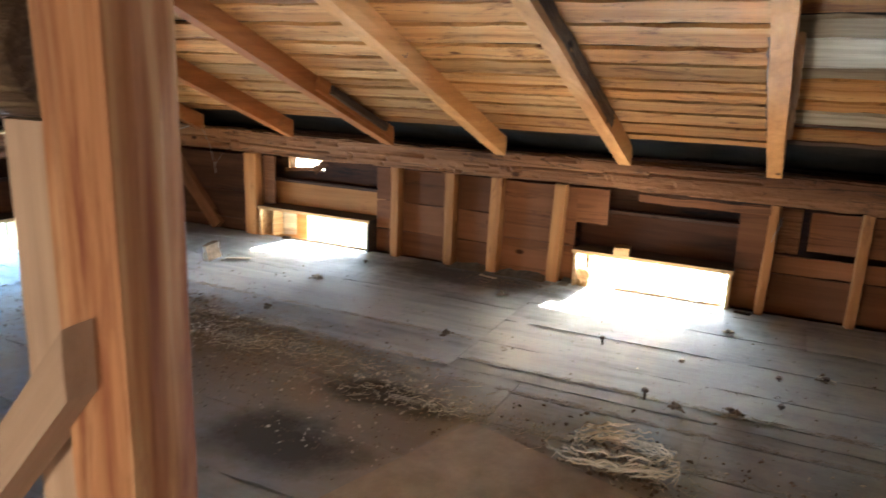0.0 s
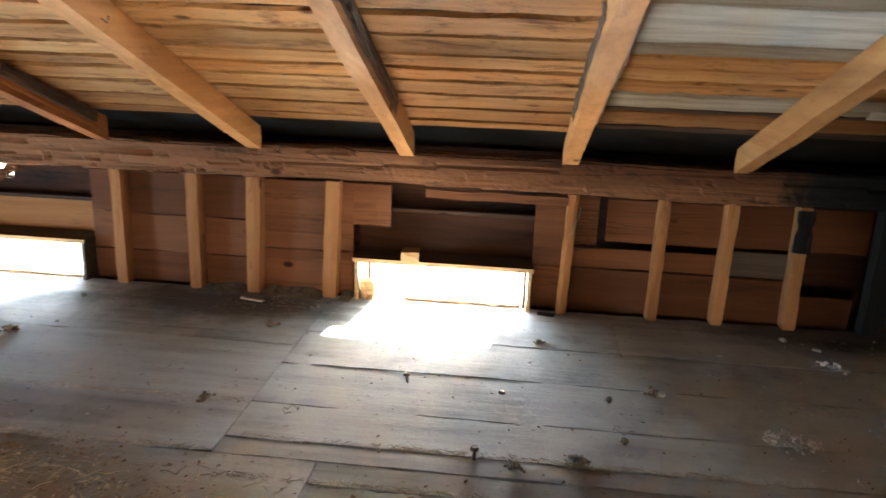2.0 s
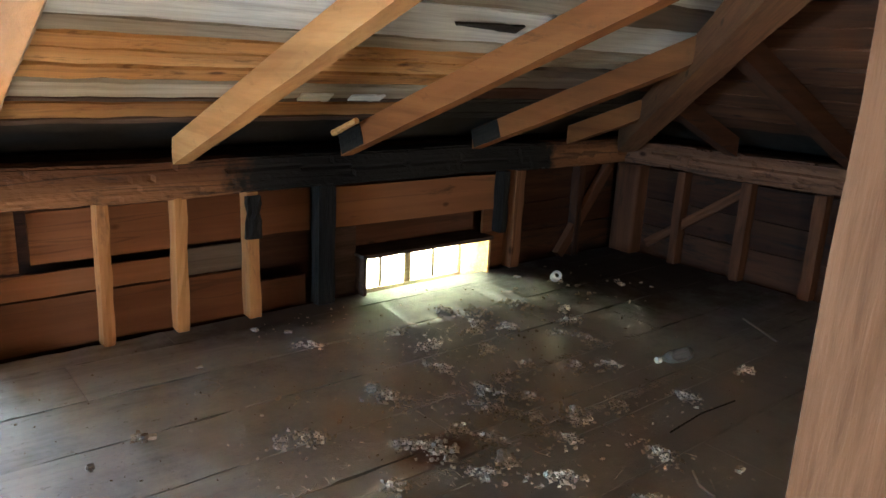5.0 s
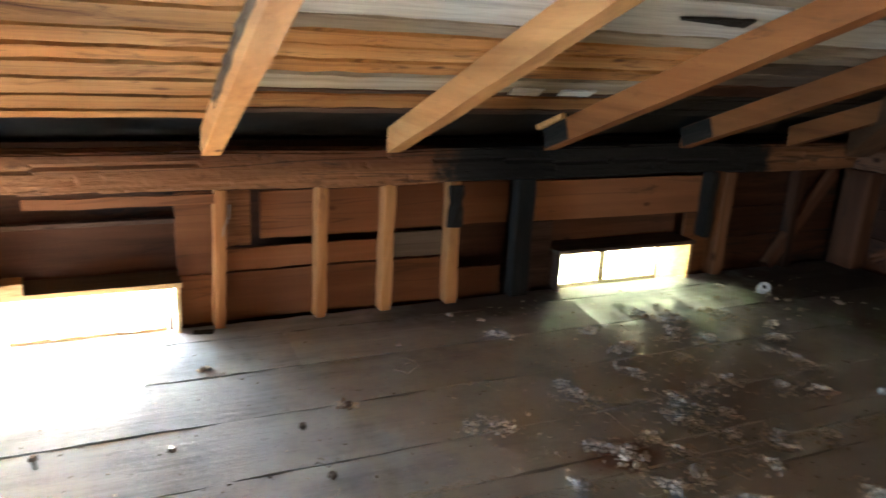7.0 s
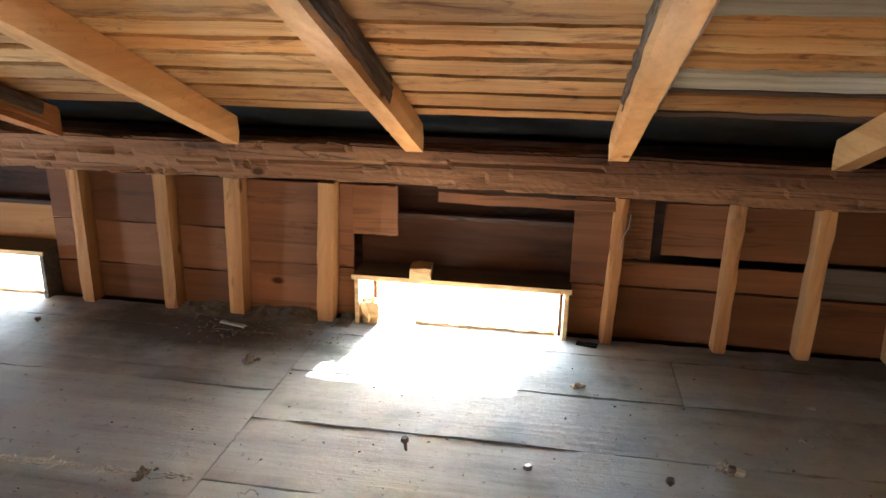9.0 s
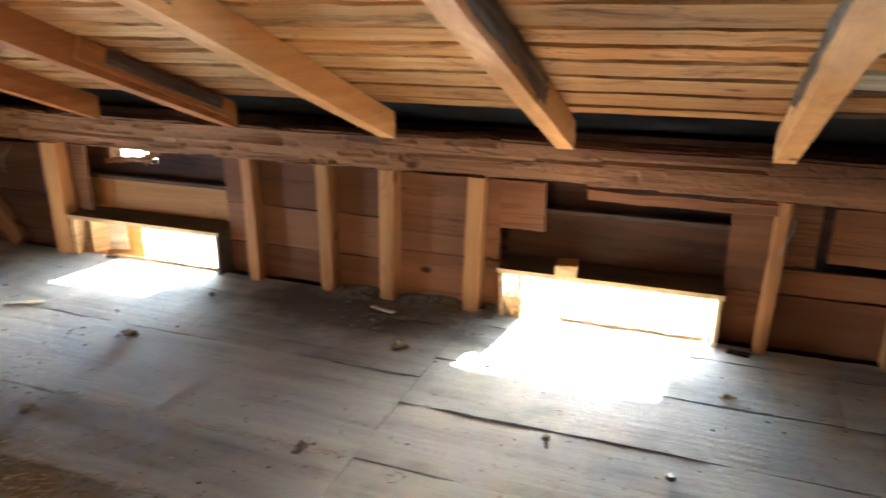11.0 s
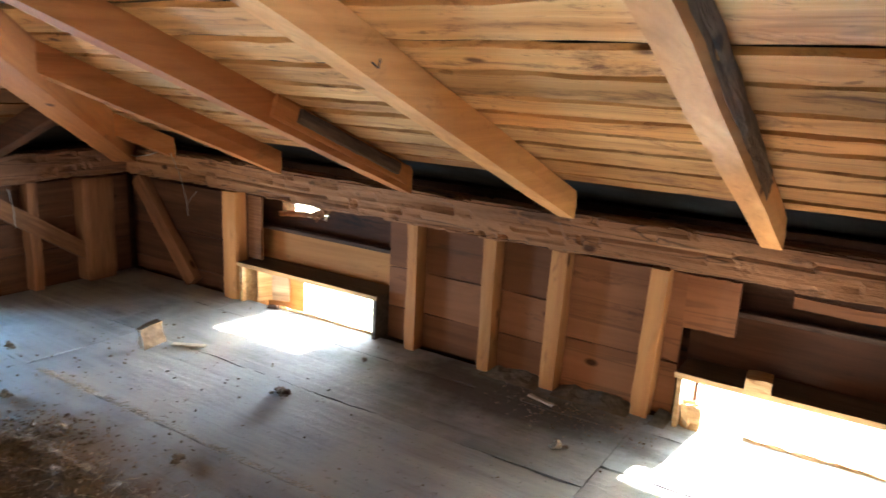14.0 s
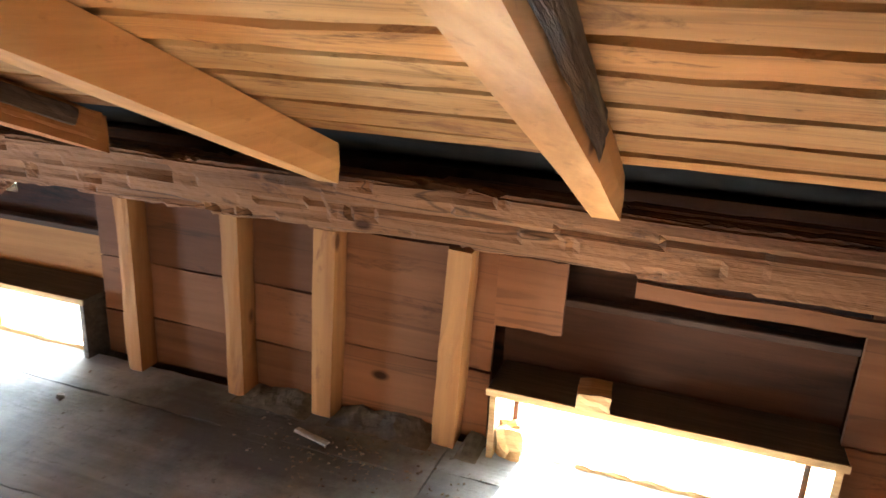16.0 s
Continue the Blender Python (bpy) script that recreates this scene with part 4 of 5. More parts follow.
block("wood_shard", (0.19, 0.04, 0.007), (-3.50, 4.27, 0.001), 28, M_CHIP_PALE, "pale wood shard beside the block", 4, chip=0.2)
block("leaning_board", (0.10, 0.014, 0.23), (-3.79, 5.12, 0.001), 60, M_BOX, "short board leaning in the window box", 5, chip=0.1)
block("leaning_board", (0.12, 0.014, 0.22), (-3.70, 5.18, 0.001), 20, M_DECK_GREY, "short grey board leaning in the window box", 6, chip=0.1)
block("wood_shard", (0.07, 0.03, 0.02), (-3.62, 5.03, 0.001), 15, M_DARKBOARD, "dark scrap of wood in the window", 7, chip=0.2)
block("wood_scrap", (0.10, 0.035, 0.010), (0.15, 4.965, 0.001), -12, M_CHAR, "dark scrap of wood by the window box", 8, chip=0.2)
for (lo, hi) in (W1, W2):
    edge = beam("edge_strip", None, M_BOX, (lo + 0.3, YF + 0.068, -0.002), (hi - 0.06, YF + 0.068, -0.004), 0.014, 0.030, segs=26, rough=0.005, bevel=0.002)
    tagged(edge, "splintered yellow edge of the floor at the window", "trim", kind="structure")


# ---------------------------------------------------------------- small things on the floor
def peg(at, h, tilt, rz, seed):
    """A headed old nail that sticks up."""
    bm = bmesh.new()
    bmesh.ops.create_cone(bm, cap_ends=True, segments=8, radius1=0.006, radius2=0.007, depth=h, matrix=Matrix.Translation((0, 0, h / 2)))
    bmesh.ops.create_cone(bm, cap_ends=True, segments=9, radius1=0.017, radius2=0.013, depth=0.014, matrix=Matrix.Translation((0, 0, h)))
    r = random.Random(seed)
    for v in bm.verts:
        v.co += Vector((r.uniform(-.002, .002), r.uniform(-.002, .002), 0))
    ob = part("floor_nail", bm, M_IRON)
    ob.matrix_world = pose(at[0], at[1], -0.001, tilt, 0, rz)
    return tagged(ob, "rusty nail standing up out of the floor board", "nail", "nails in the floor")


for i, (x, y, h) in enumerate(((-0.52, 3.92, 0.045), (-0.17, 3.31, 0.05), (0.21, 3.34, 0.03), (0.40, 3.88, 0.02), (0.62, 3.99, 0.02), (-0.08, 3.88, 0.012), (0.42, 3.52, 0.02), (-2.6, 4.7, 0.02))):
    peg((x, y), h, rng.uniform(-14, 14), rng.uniform(0, 360), i)

CLODS = ((-2.66, 4.14, 0.09), (-2.54, 3.45, 0.05), (-4.48, 2.54, 0.07), (-4.21, 3.66, 0.05), (0.22, 3.35, 0.085), (-0.02, 3.27, 0.06), (0.6, 4.0, 0.04), (0.1, 4.52, 0.025), (-1.37, 4.48, 0.06), (-1.36, 3.6, 0.06),
         (-3.12, 3.32, 0.07), (-3.02, 3.18, 0.09), (-3.2, 3.12, 0.07), (-2.82, 3.12, 0.08), (-3.62, 3.34, 0.05), (-3.05, 2.9, 0.08), (-2.6, 2.9, 0.07), (-3.5, 3.1, 0.05), (-3.36, 2.48, 0.05), (-3.56, 2.72, 0.05))
DROPPINGS_BY_WINDOW = ((2.09, 4.38, 0.07), (2.13, 4.14, 0.09), (2.55, 4.53, 0.05), (2.69, 4.40, 0.09), (2.57, 4.24, 0.07), (2.68, 4.11, 0.08), (2.47, 4.17, 0.07), (3.02, 4.37, 0.10), (2.36, 3.93, 0.06), (1.99, 3.87, 0.08),
                       (1.59, 3.87, 0.05), (1.61, 3.74, 0.10), (2.02, 3.62, 0.05), (2.20, 3.62, 0.08), (2.39, 3.67, 0.06), (2.02, 3.51, 0.09), (1.12, 3.65, 0.10), (3.07, 3.99, 0.08), (2.93, 3.72, 0.07), (2.87, 3.89, 0.07), (1.6, 4.47, 0.07), (3.21, 4.15, 0.06))
DROPPINGS_BEFORE = ((1.45, 3.37, 0.08), (1.50, 3.28, 0.11), (1.68, 3.37, 0.06), (1.92, 3.42, 0.11), (2.00, 3.26, 0.07), (2.20, 3.21, 0.06), (2.13, 3.42, 0.06), (1.72, 3.24, 0.07), (2.16, 3.12, 0.06), (2.73, 3.44, 0.07), (2.60, 3.52, 0.07),
                    (2.00, 3.06, 0.07), (2.41, 3.12, 0.06), (1.67, 3.07, 0.06), (1.54, 3.06, 0.07), (1.23, 3.17, 0.05), (1.75, 2.88, 0.09), (1.45, 2.75, 0.08), (1.9, 2.6, 0.09), (2.75, 3.0, 0.07), (2.2, 2.75, 0.09), (3.3, 3.0, 0.06))


def crumble(cx, cy, size, seed, material, label, fill=1.0):
    """A heap of crumbs and flakes stuck together."""
    r = random.Random(seed)
    verts, faces = [], []
    turn, flat = r.uniform(0, math.pi), r.uniform(0.35, 0.8)
    for _ in range(int((14 + size * 370) * fill)):
        u, v = r.gauss(0, size * 0.5), r.gauss(0, size * 0.5 * flat)
        x, y = cx + u * math.cos(turn) - v * math.sin(turn), cy + u * math.sin(turn) + v * math.cos(turn)
        k = max(0.0, 1 - math.hypot(u, v / flat) / size)
        z, e = r.uniform(0, 0.035) * k, r.uniform(0.004, 0.015)
        n0 = len(verts)
        for sz in (0, 1):
            for a in (0.3, 1.9, 3.4, 4.9):
                b = a + r.uniform(-0.5, 0.5)
                q = e * r.uniform(0.6, 1.3) * (1 if sz == 0 else 0.65)
                verts.append((x + q * math.cos(b), y + q * math.sin(b), z + sz * e * r.uniform(0.5, 1.1)))
        faces += [(n0 + 3, n0 + 2, n0 + 1, n0), (n0 + 4, n0 + 5, n0 + 6, n0 + 7)] + [(n0 + k2, n0 + (k2 + 1) % 4, n0 + 4 + (k2 + 1) % 4, n0 + 4 + k2) for k2 in range(4)]
    low = min(v[2] for v in verts) if fill == 1.0 else 0.0
    ob = mesh_object("clod", [(x - cx, y - cy, z - low) for x, y, z in verts], faces, material, None, pose(cx, cy, 0.0))
    return tagged(ob, label, "clod", "clods of dirt", "stuff")


for i, (x, y, size) in enumerate(CLODS):
    crumble(x, y, size * 0.6, 100 + i, M_CHIP, "crumbly dark clod of dirt on the floor boards")
for i, (x, y, size) in enumerate(DROPPINGS_BY_WINDOW + DROPPINGS_BEFORE):
    crumble(x, y, size * 1.25, 200 + i, M_CLUMP, "crumbly brown-grey clump of droppings on the floor")
    crumble(x + size * 0.3, y - size * 0.2, size * 0.7, 300 + i, M_CHIP_PALE, "pale crumbs on a clump of droppings", 0.45)


def lathe(profile, n=20):
    bm = bmesh.new()
    rings = [[bm.verts.new((r * math.cos(2 * math.pi * k / n), r * math.sin(2 * math.pi * k / n), z)) for k in range(n)] for r, z in profile]
    for a, b in zip(rings, rings[1:]):
        for k in range(n):
            bm.faces.new((a[k], a[(k + 1) % n], b[(k + 1) % n], b[k]))
    bm.faces.new(list(reversed(rings[0]))); bm.faces.new(rings[-1])
    for f in bm.faces:
        f.smooth = len(f.verts) == 4
    return bm


bottle = empty("glass_bottle", 3.08, 3.36, 0.036, label="clear glass bottle with a white cap lying on the floor", category="bottle")
body = part("bottle_body", lathe([(0.02, 0), (0.034, 0.004), (0.036, 0.02), (0.036, 0.13), (0.026, 0.165), (0.013, 0.19), (0.013, 0.215)]), M_GLASS, bottle)
cap = part("cap", lathe([(0.016, 0.214), (0.0175, 0.217), (0.0175, 0.238), (0.015, 0.242)]), M_WHITE, bottle, "white plastic cap")
bottle.matrix_basis = pose(3.19, 3.25, 0.037, 0, -90, -10)
can = empty("white_jar", 3.58, 4.56, 0.03, label="small white jar with a dark mouth lying on its side", category="jar")
part("jar_body", lathe([(0.03, 0), (0.036, 0.004), (0.036, 0.07), (0.03, 0.08), (0.03, 0.092), (0.018, 0.092), (0.018, 0.05)]), M_WHITE, can)
part("jar_mouth", lathe([(0.0175, 0.052), (0.0175, 0.055)]), M_CHAR, can, "dark inside")
can.matrix_basis = pose(3.60, 4.58, 0.037, 62, 0, -38)
string("white_stick", [(4.06, 3.42, 0.006), (3.95, 3.25, 0.008), (3.86, 3.11, 0.006)], 0.006, M_WHITE, "thin white stick on the dark floor", "stick")
string("white_stick", [(2.22, 2.61, 0.006), (2.15, 2.54, 0.008), (2.13, 2.47, 0.006)], 0.007, M_WHITE, "thin white stick on the dark floor", "stick")


string("dark_stick", [(2.41, 2.84, 0.005), (2.67, 2.855, 0.010), (2.93, 2.84, 0.005)], 0.004, M_CHAR, "thin dark bent stick on the floor boards", "stick")
for i, (x, y, size) in enumerate(((1.04, 4.52, 0.030), (1.20, 4.02, 0.028), (1.27, 3.98, 0.026), (0.60, 4.01, 0.045), (3.44, 4.79, 0.05), (3.67, 4.43, 0.04), (3.60, 4.27, 0.04), (3.97, 4.29, 0.05), (1.46, 4.82, 0.04), (1.60, 4.70, 0.04), (2.38, 2.51, 0.045), (1.67, 3.09, 0.08), (1.77, 3.22, 0.06))):
    block("plaster_chip", (size, size * 0.55, size * 0.3), (x, y, 0.001), 37 * i, M_CHIP_PALE, "chipped pale crumb of plaster on the dusty floor", 60 + i, chip=0.35)


# ---------------------------------------------------------------- chaff, straw and dust, past counting
def scatter(name, spots, material, label, category, kind, seed):
    """Chips or straws strewn about; spots: x, y, spread x, spread y, how many, size."""
    r = random.Random(seed)
    verts, faces = [], []
    for cx, cy, sx, sy, count, size in spots:
        for _ in range(count):
            x, y = r.gauss(cx, sx), r.gauss(cy, sy)
            if not (XL + 0.05 < x < XR - 0.05 and y < YF - 0.02):
                continue
            a, s, thin = r.uniform(0, 2 * math.pi), size * r.uniform(0.4, 1.5), r.uniform(0.3, 0.9)
            n0 = len(verts)
            ca, sa = math.cos(a), math.sin(a)
            if kind == 'chip':
                h = s * r.uniform(0.25, 0.85)
                pts = [(s * r.uniform(.6, 1), 0), (s * .3, thin * s * r.uniform(.4, .8)), (-s * r.uniform(.5, 1), thin * s * r.uniform(0, .4)), (-s * .2, -thin * s * r.uniform(.4, .7))]
                for px, py in pts:
                    verts.append((x + px * ca - py * sa, y + px * sa + py * ca, 0.0))
                for px, py in pts:
                    verts.append((x + .7 * (px * ca - py * sa), y + .7 * (px * sa + py * ca), h * r.uniform(.6, 1.2)))
                for k in range(4):
                    faces.append((n0 + k, n0 + (k + 1) % 4, n0 + 4 + (k + 1) % 4, n0 + 4 + k))
                faces.append((n0 + 4, n0 + 5, n0 + 6, n0 + 7))
            else:
                length, t, bend, z = s * r.uniform(2, 6.5), s * 0.085, r.uniform(-0.3, 0.3), r.uniform(0.001, 0.014)
                for i in range(4):
                    u = (i / 3 - 0.5) * length
                    px, py, pz = u, bend * (u * u) / max(length, 1e-4), z + r.uniform(0, 0.006)
                    bx, by = x + px * ca - py * sa, y + px * sa + py * ca
                    verts += [(bx - sa * t, by + ca * t, pz), (bx + sa * t, by - ca * t, pz), (bx, by, pz + 2 * t)]
                for i in range(3):
                    a0, b0 = n0 + 3 * i, n0 + 3 * i + 3
                    for k in range(3):
                        faces.append((a0 + k, a0 + (k + 1) % 3, b0 + (k + 1) % 3, b0 + k))
                faces += [(n0 + 2, n0 + 1, n0), (n0 + 9, n0 + 10, n0 + 11)]
    ob = mesh_object(name, verts, faces, material)
    return tagged(ob, label, category, kind="stuff")


scatter("chaff", [(-2.95, 3.02, 0.30, 0.20, 600, 0.009), (-3.12, 3.22, 0.13, 0.10, 300, 0.010), (-2.85, 3.08, 0.16, 0.10, 280, 0.010), (-2.3, 2.75, 0.45, 0.25, 500, 0.008), (-3.3, 3.15, 0.25, 0.2, 260, 0.008), (-2.6, 2.8, 0.55, 0.3, 1100, 0.0045), (-3.05, 2.6, 0.35, 0.25, 450, 0.006), (-1.5, 2.45, 0.5, 0.3, 420, 0.007), (-0.2, 2.65, 0.5, 0.2, 240, 0.011)], M_CHIP, "brown chaff and crumbs strewn over the floor", "chaff", 'chip', 1)
scatter("tan_chaff", [(-3.02, 3.15, 0.20, 0.12, 260, 0.008), (-2.75, 3.0, 0.25, 0.14, 240, 0.008), (-2.4, 2.85, 0.35, 0.18, 220, 0.008), (-1.9, 2.95, 0.4, 0.14, 260, 0.007), (-1.2, 2.72, 0.4, 0.14, 200, 0.007), (-2.05, 3.12, 0.35, 0.05, 220, 0.009)], M_CHIP_TAN, "tan husks and wood crumbs on the dirt", "chaff", 'chip', 11)
scatter("crumbs", [(-1.5, 3.4, 2.0, 0.8, 260, 0.006), (1.4, 3.7, 0.8, 0.6, 150, 0.007), (-3.6, 3.4, 0.7, 0.7, 260, 0.009), (-3.9, 2.7, 0.5, 0.5, 160, 0.010), (0.0, 4.2, 1.2, 0.5, 60, 0.007), (-1.45, 4.80, 0.20, 0.10, 260, 0.007)], M_CHIP, "dark crumbs of dirt on the floor boards", "crumbs", 'chip', 2)
scatter("pale_flakes", [(2.0, 3.3, 0.7, 0.6, 110, 0.010), (2.7, 4.3, 0.6, 0.3, 70, 0.011), (3.6, 4.5, 0.4, 0.25, 30, 0.016), (1.8, 4.8, 0.15, 0.1, 25, 0.009), (-2.2, 2.9, 0.5, 0.3, 120, 0.008), (-2.1, 3.02, 0.25, 0.04, 60, 0.010), (-1.6, 2.97, 0.25, 0.05, 60, 0.010), (-1.1, 2.84, 0.22, 0.06, 70, 0.010), (-0.75, 2.74, 0.2, 0.06, 60, 0.010), (-1.7, 2.62, 0.3, 0.12, 60, 0.008), (-1.2, 2.3, 0.3, 0.1, 50, 0.009), (-0.5, 2.3, 0.4, 0.25, 50, 0.006), (0.3, 2.85, 0.4, 0.1, 60, 0.009), (-2.3, 2.95, 0.2, 0.05, 160, 0.008), (0, 3.9, 1.6, 0.6, 50, 0.007)], M_CHIP_PALE, "pale flakes and droppings on the floor", "flakes", 'chip', 3)
scatter("lint", [(2.3, 4.1, 0.45, 0.25, 220, 0.009), (1.8, 3.3, 0.45, 0.35, 220, 0.009), (2.6, 3.4, 0.5, 0.4, 130, 0.009)], M_CLUMP, "grey crumbly droppings and lint on the floor", "lint", 'chip', 4)
scatter("straw", [(-2.35, 2.93, 0.20, 0.05, 110, 0.011), (-2.1, 2.88, 0.24, 0.07, 100, 0.012), (-2.45, 2.98, 0.34, 0.17, 60, 0.010), (-1.7, 2.98, 0.34, 0.06, 200, 0.010), (-1.15, 2.78, 0.30, 0.08, 200, 0.010), (-0.8, 2.72, 0.35, 0.05, 160, 0.009), (-2.45, 3.1, 0.2, 0.1, 120, 0.010), (2.0, 3.3, 0.5, 0.4, 60, 0.009), (0.0, 2.58, 0.16, 0.05, 120, 0.010)], M_STRAW, "dry straw stalks on the dirt", "straw", 'straw', 5)


def nest(cx, cy, rad, label, seed):
    """A ring of tangled straw."""
    r = random.Random(seed)
    verts, faces = [], []
    for _ in range(130):
        a0, rr = r.uniform(0, 2 * math.pi), rad * r.uniform(0.55, 1.1)
        span, t, n0, n = r.uniform(0.3, 0.9), 0.0024, len(verts), 5
        z0 = 0.09 * max(0, 1 - ((rr / rad - 0.85) / 0.3) ** 2) * r.random() + 0.002
        for i in range(n):
            a = a0 + span * i / (n - 1)
            q = rr * (1 + 0.12 * math.sin(3 * a + rr * 50))
            x, y, z = cx + q * 1.25 * math.cos(a), cy + q * 0.8 * math.sin(a), z0 + 0.012 * math.sin(i * 1.3 + a0)
            verts += [(x - t, y, max(z, 0.001)), (x + t, y, max(z, 0.001)), (x, y + t, max(z, 0.001) + 2 * t)]
        for i in range(n - 1):
            a, b = n0 + 3 * i, n0 + 3 * i + 3
            for k in range(3):
                faces.append((a + k, a + (k + 1) % 3, b + (k + 1) % 3, b + k))
    ob = mesh_object("straw_nest", verts, faces, M_STRAW)
    return tagged(ob, label, "nest")


nest(-0.16, 2.68, 0.19, "round tangle of dry straw on a clump of dark dirt", 1)
crumble(-0.16, 2.65, 0.24, 77, M_CHIP, "low mound of dark dirt under the straw")


def seam_fuzz(y, x0, x1, n, seed):
    """Lint caught along an open seam."""
    r = random.Random(seed)
    return [(r.uniform(x0, x1), y + r.uniform(-0.01, 0.01), 0.03, 0.005, 10, 0.0075) for _ in range(n)]


scatter("seam_lint", seam_fuzz(3.595, -3.8, -1.2, 90, 1) + seam_fuzz(3.20, -3.2, -1.2, 90, 2) + seam_fuzz(3.32, -1.1, 1.0, 80, 3) + seam_fuzz(3.05, -1.1, 1.2, 80, 4) + seam_fuzz(2.72, -1.2, 1.0, 70, 5) + seam_fuzz(3.15, 1.0, 3.0, 60, 6) + seam_fuzz(3.62, 1.6, 3.2, 40, 7), M_DUST, "lint and grit caught along the floor seams", "lint", 'straw', 8)


def heap(x0, x1, y, h, seed):
    """Old mortar heaped along the foot of the wall."""
    bm = bmesh.new()
    n, k = 30, 8
    grid = []
    for i in range(n + 1):
        u = i / n
        x = x0 + (x1 - x0) * u
        line = []
        for j in range(k + 1):
            yy = y + 0.10 - 0.15 * j / k
            lumps = noise.fractal(Vector((x * 9 + seed * 7, yy * 9, 0)), 0.8, 2.2, 5)
            top = h * (0.75 + 0.6 * lumps) * (1 - (j / k) ** 1.6) * min(1, u * 5, (1 - u) * 5)
            line.append(bm.verts.new((x, yy + 0.01 * lumps, max(0.0005, top))))
        grid.append(line)
    for a, b in zip(grid, grid[1:]):
        for j in range(k):
            bm.faces.new((a[j], a[j + 1], b[j + 1], b[j]))
    return tagged(part("mortar_mound", bm, M_MORTAR), "grey crumbled mortar lying at the wall's foot", "mortar")


heap(-2.03, -1.70, YF, 0.026, 1)
heap(-1.62, -1.22, YF, 0.032, 2)
heap(-1.12, -1.04, YF, 0.028, 3)


def twig(x, y, size, turn, seed):
    """A curled dry stalk on the floor."""
    r = random.Random(seed)
    pts = []
    for i in range(9):
        a = turn + i * 0.55 + r.uniform(-0.2, 0.2)
        rad = size * (0.4 + 0.08 * i)
        pts.append((x + rad * math.cos(a), y + rad * 0.7 * math.sin(a), 0.003 + 0.02 * abs(math.sin(i * 1.1 + seed))))
    return string("dry_stalk", pts, 0.0022, M_WEB, "curled dry stalk lying on the floor boards", "stalk")


for i, (x, y, size) in enumerate(((-2.33, 3.33, 0.07), (-2.30, 3.25, 0.10), (0.96, 4.25, 0.09), (1.0, 4.3, 0.06), (1.12, 3.66, 0.07), (-0.95, 3.55, 0.05), (0.42, 3.62, 0.05), (-1.25, 3.05, 0.06))):
    twig(x, y, size, i * 1.3, i)
block("wood_scrap", (0.09, 0.028, 0.010), (-2.93, 2.21, 0.001), -38, M_BARK, "dark splinter lying by a floor seam", 31, chip=0.3)
block("wood_chip", (0.06, 0.025, 0.008), (0.10, 4.53, 0.001), 30, M_DECK_GREY, "small grey wood chip on the floor", 32, chip=0.3)
block("wood_chip", (0.07, 0.03, 0.02), (-2.66, 4.15, 0.001), 10, M_DARKBOARD, "small dark wood chip on the floor", 33, chip=0.3)
block("wood_chip", (0.09, 0.03, 0.012), (0.62, 4.0, 0.001), -20, M_CHIP_PALE, "small pale wood chip on the floor", 34, chip=0.3)
block("wood_chip", (0.15, 0.025, 0.008), (-1.62, 4.86, 0.001), -14, M_STRAW, "thin pale lath end by the wall", 35, chip=0.3)

shut = part("window_scrap_board", box_bm(W1[0] + 0.023, -3.54, YF + 0.235, YF + 0.252, -0.16, 0.24, 0.002), M_DECK_OCHRE)
tagged(shut, "short brown board across the corner of the window", "board")
for p, q, w in (((-3.82, 5.285, 0.57), (-3.50, 5.285, 0.605), 0.03), ((-3.50, 5.28, 0.585), (-3.36, 5.28, 0.68), 0.06)):
    slat = beam("cladding_splinter", None, M_STUD_DARK, p, q, 0.012, w, up=(0, 0, 1), segs=12, rough=0.007, bevel=0.002)
    tagged(slat, "splintered brown cladding board in the gap above the window", "board")
# ---------------------------------------------------------------- roof planks
def deck(side, parent, seams, lo, hi, seed, mats, ends=()):
    """Rows of planks under one slope between lo and hi, cut off at the hips, with open joints. ends: where boards butt."""
    r = random.Random(seed)
    half = (XR - XL) / 2
    slant = math.atan(SLOPE)
    centre = XC if side in 'NS' else YC
    for row, (d0, d1) in enumerate(zip(seams, seams[1:])):
        w, mid = (d1 - d0) / math.cos(slant), (d0 + d1) / 2
        a0, a1 = max(lo, centre - (half - mid) - 0.02), min(hi, centre + (half - mid) + 0.02)
        cuts = sorted(r.sample(ends, 1)) if ends else []
        a = a0
        for b in [c for c in cuts if a0 + 0.3 < c < a1 - 0.3] + [a1]:
            if b - a > 0.15:
                l, c = b - a - 0.005, (a + b) / 2
                z = under(mid) + DEPTH_V + 0.012 + r.uniform(0, 0.006)
                gap = r.choice((0.010, 0.016, 0.024, 0.036, 0.052))
                px = {'N': (c, YF - mid), 'W': (XL + mid, c), 'E': (XR - mid, c), 'S': (c, YB + mid)}[side]
                rot = {'N': 180, 'W': -90, 'E': 90, 'S': 0}[side]
                m = pose(px[0], px[1], z, 0, 0, rot) @ pose(0, 0, 0, math.degrees(slant) + r.uniform(-1, 1), 0, r.uniform(-0.2, 0.2))
                plank("roof_plank", parent, mats(row, r), l, w - gap, 0.020, m, segs=max(3, min(24, int(l / 0.10))), rough=0.0065)
            a = b


NW = [0.155, 0.29, 0.48, 0.68, 0.86, 0.99, 1.15, 1.32, 1.50, 1.73, 1.93, 2.16, 2.38, 2.60, 2.85, 3.1, 3.35, 3.6, 3.9, 4.2, 4.5, 4.85]
NE = [0.25, 0.36, 0.545, 0.615, 0.79, 0.95, 1.09, 1.20, 1.33, 1.60, 1.80, 2.0, 2.2, 2.42, 2.65, 2.9, 3.15, 3.4, 3.7, 4.0, 4.4, 4.85]
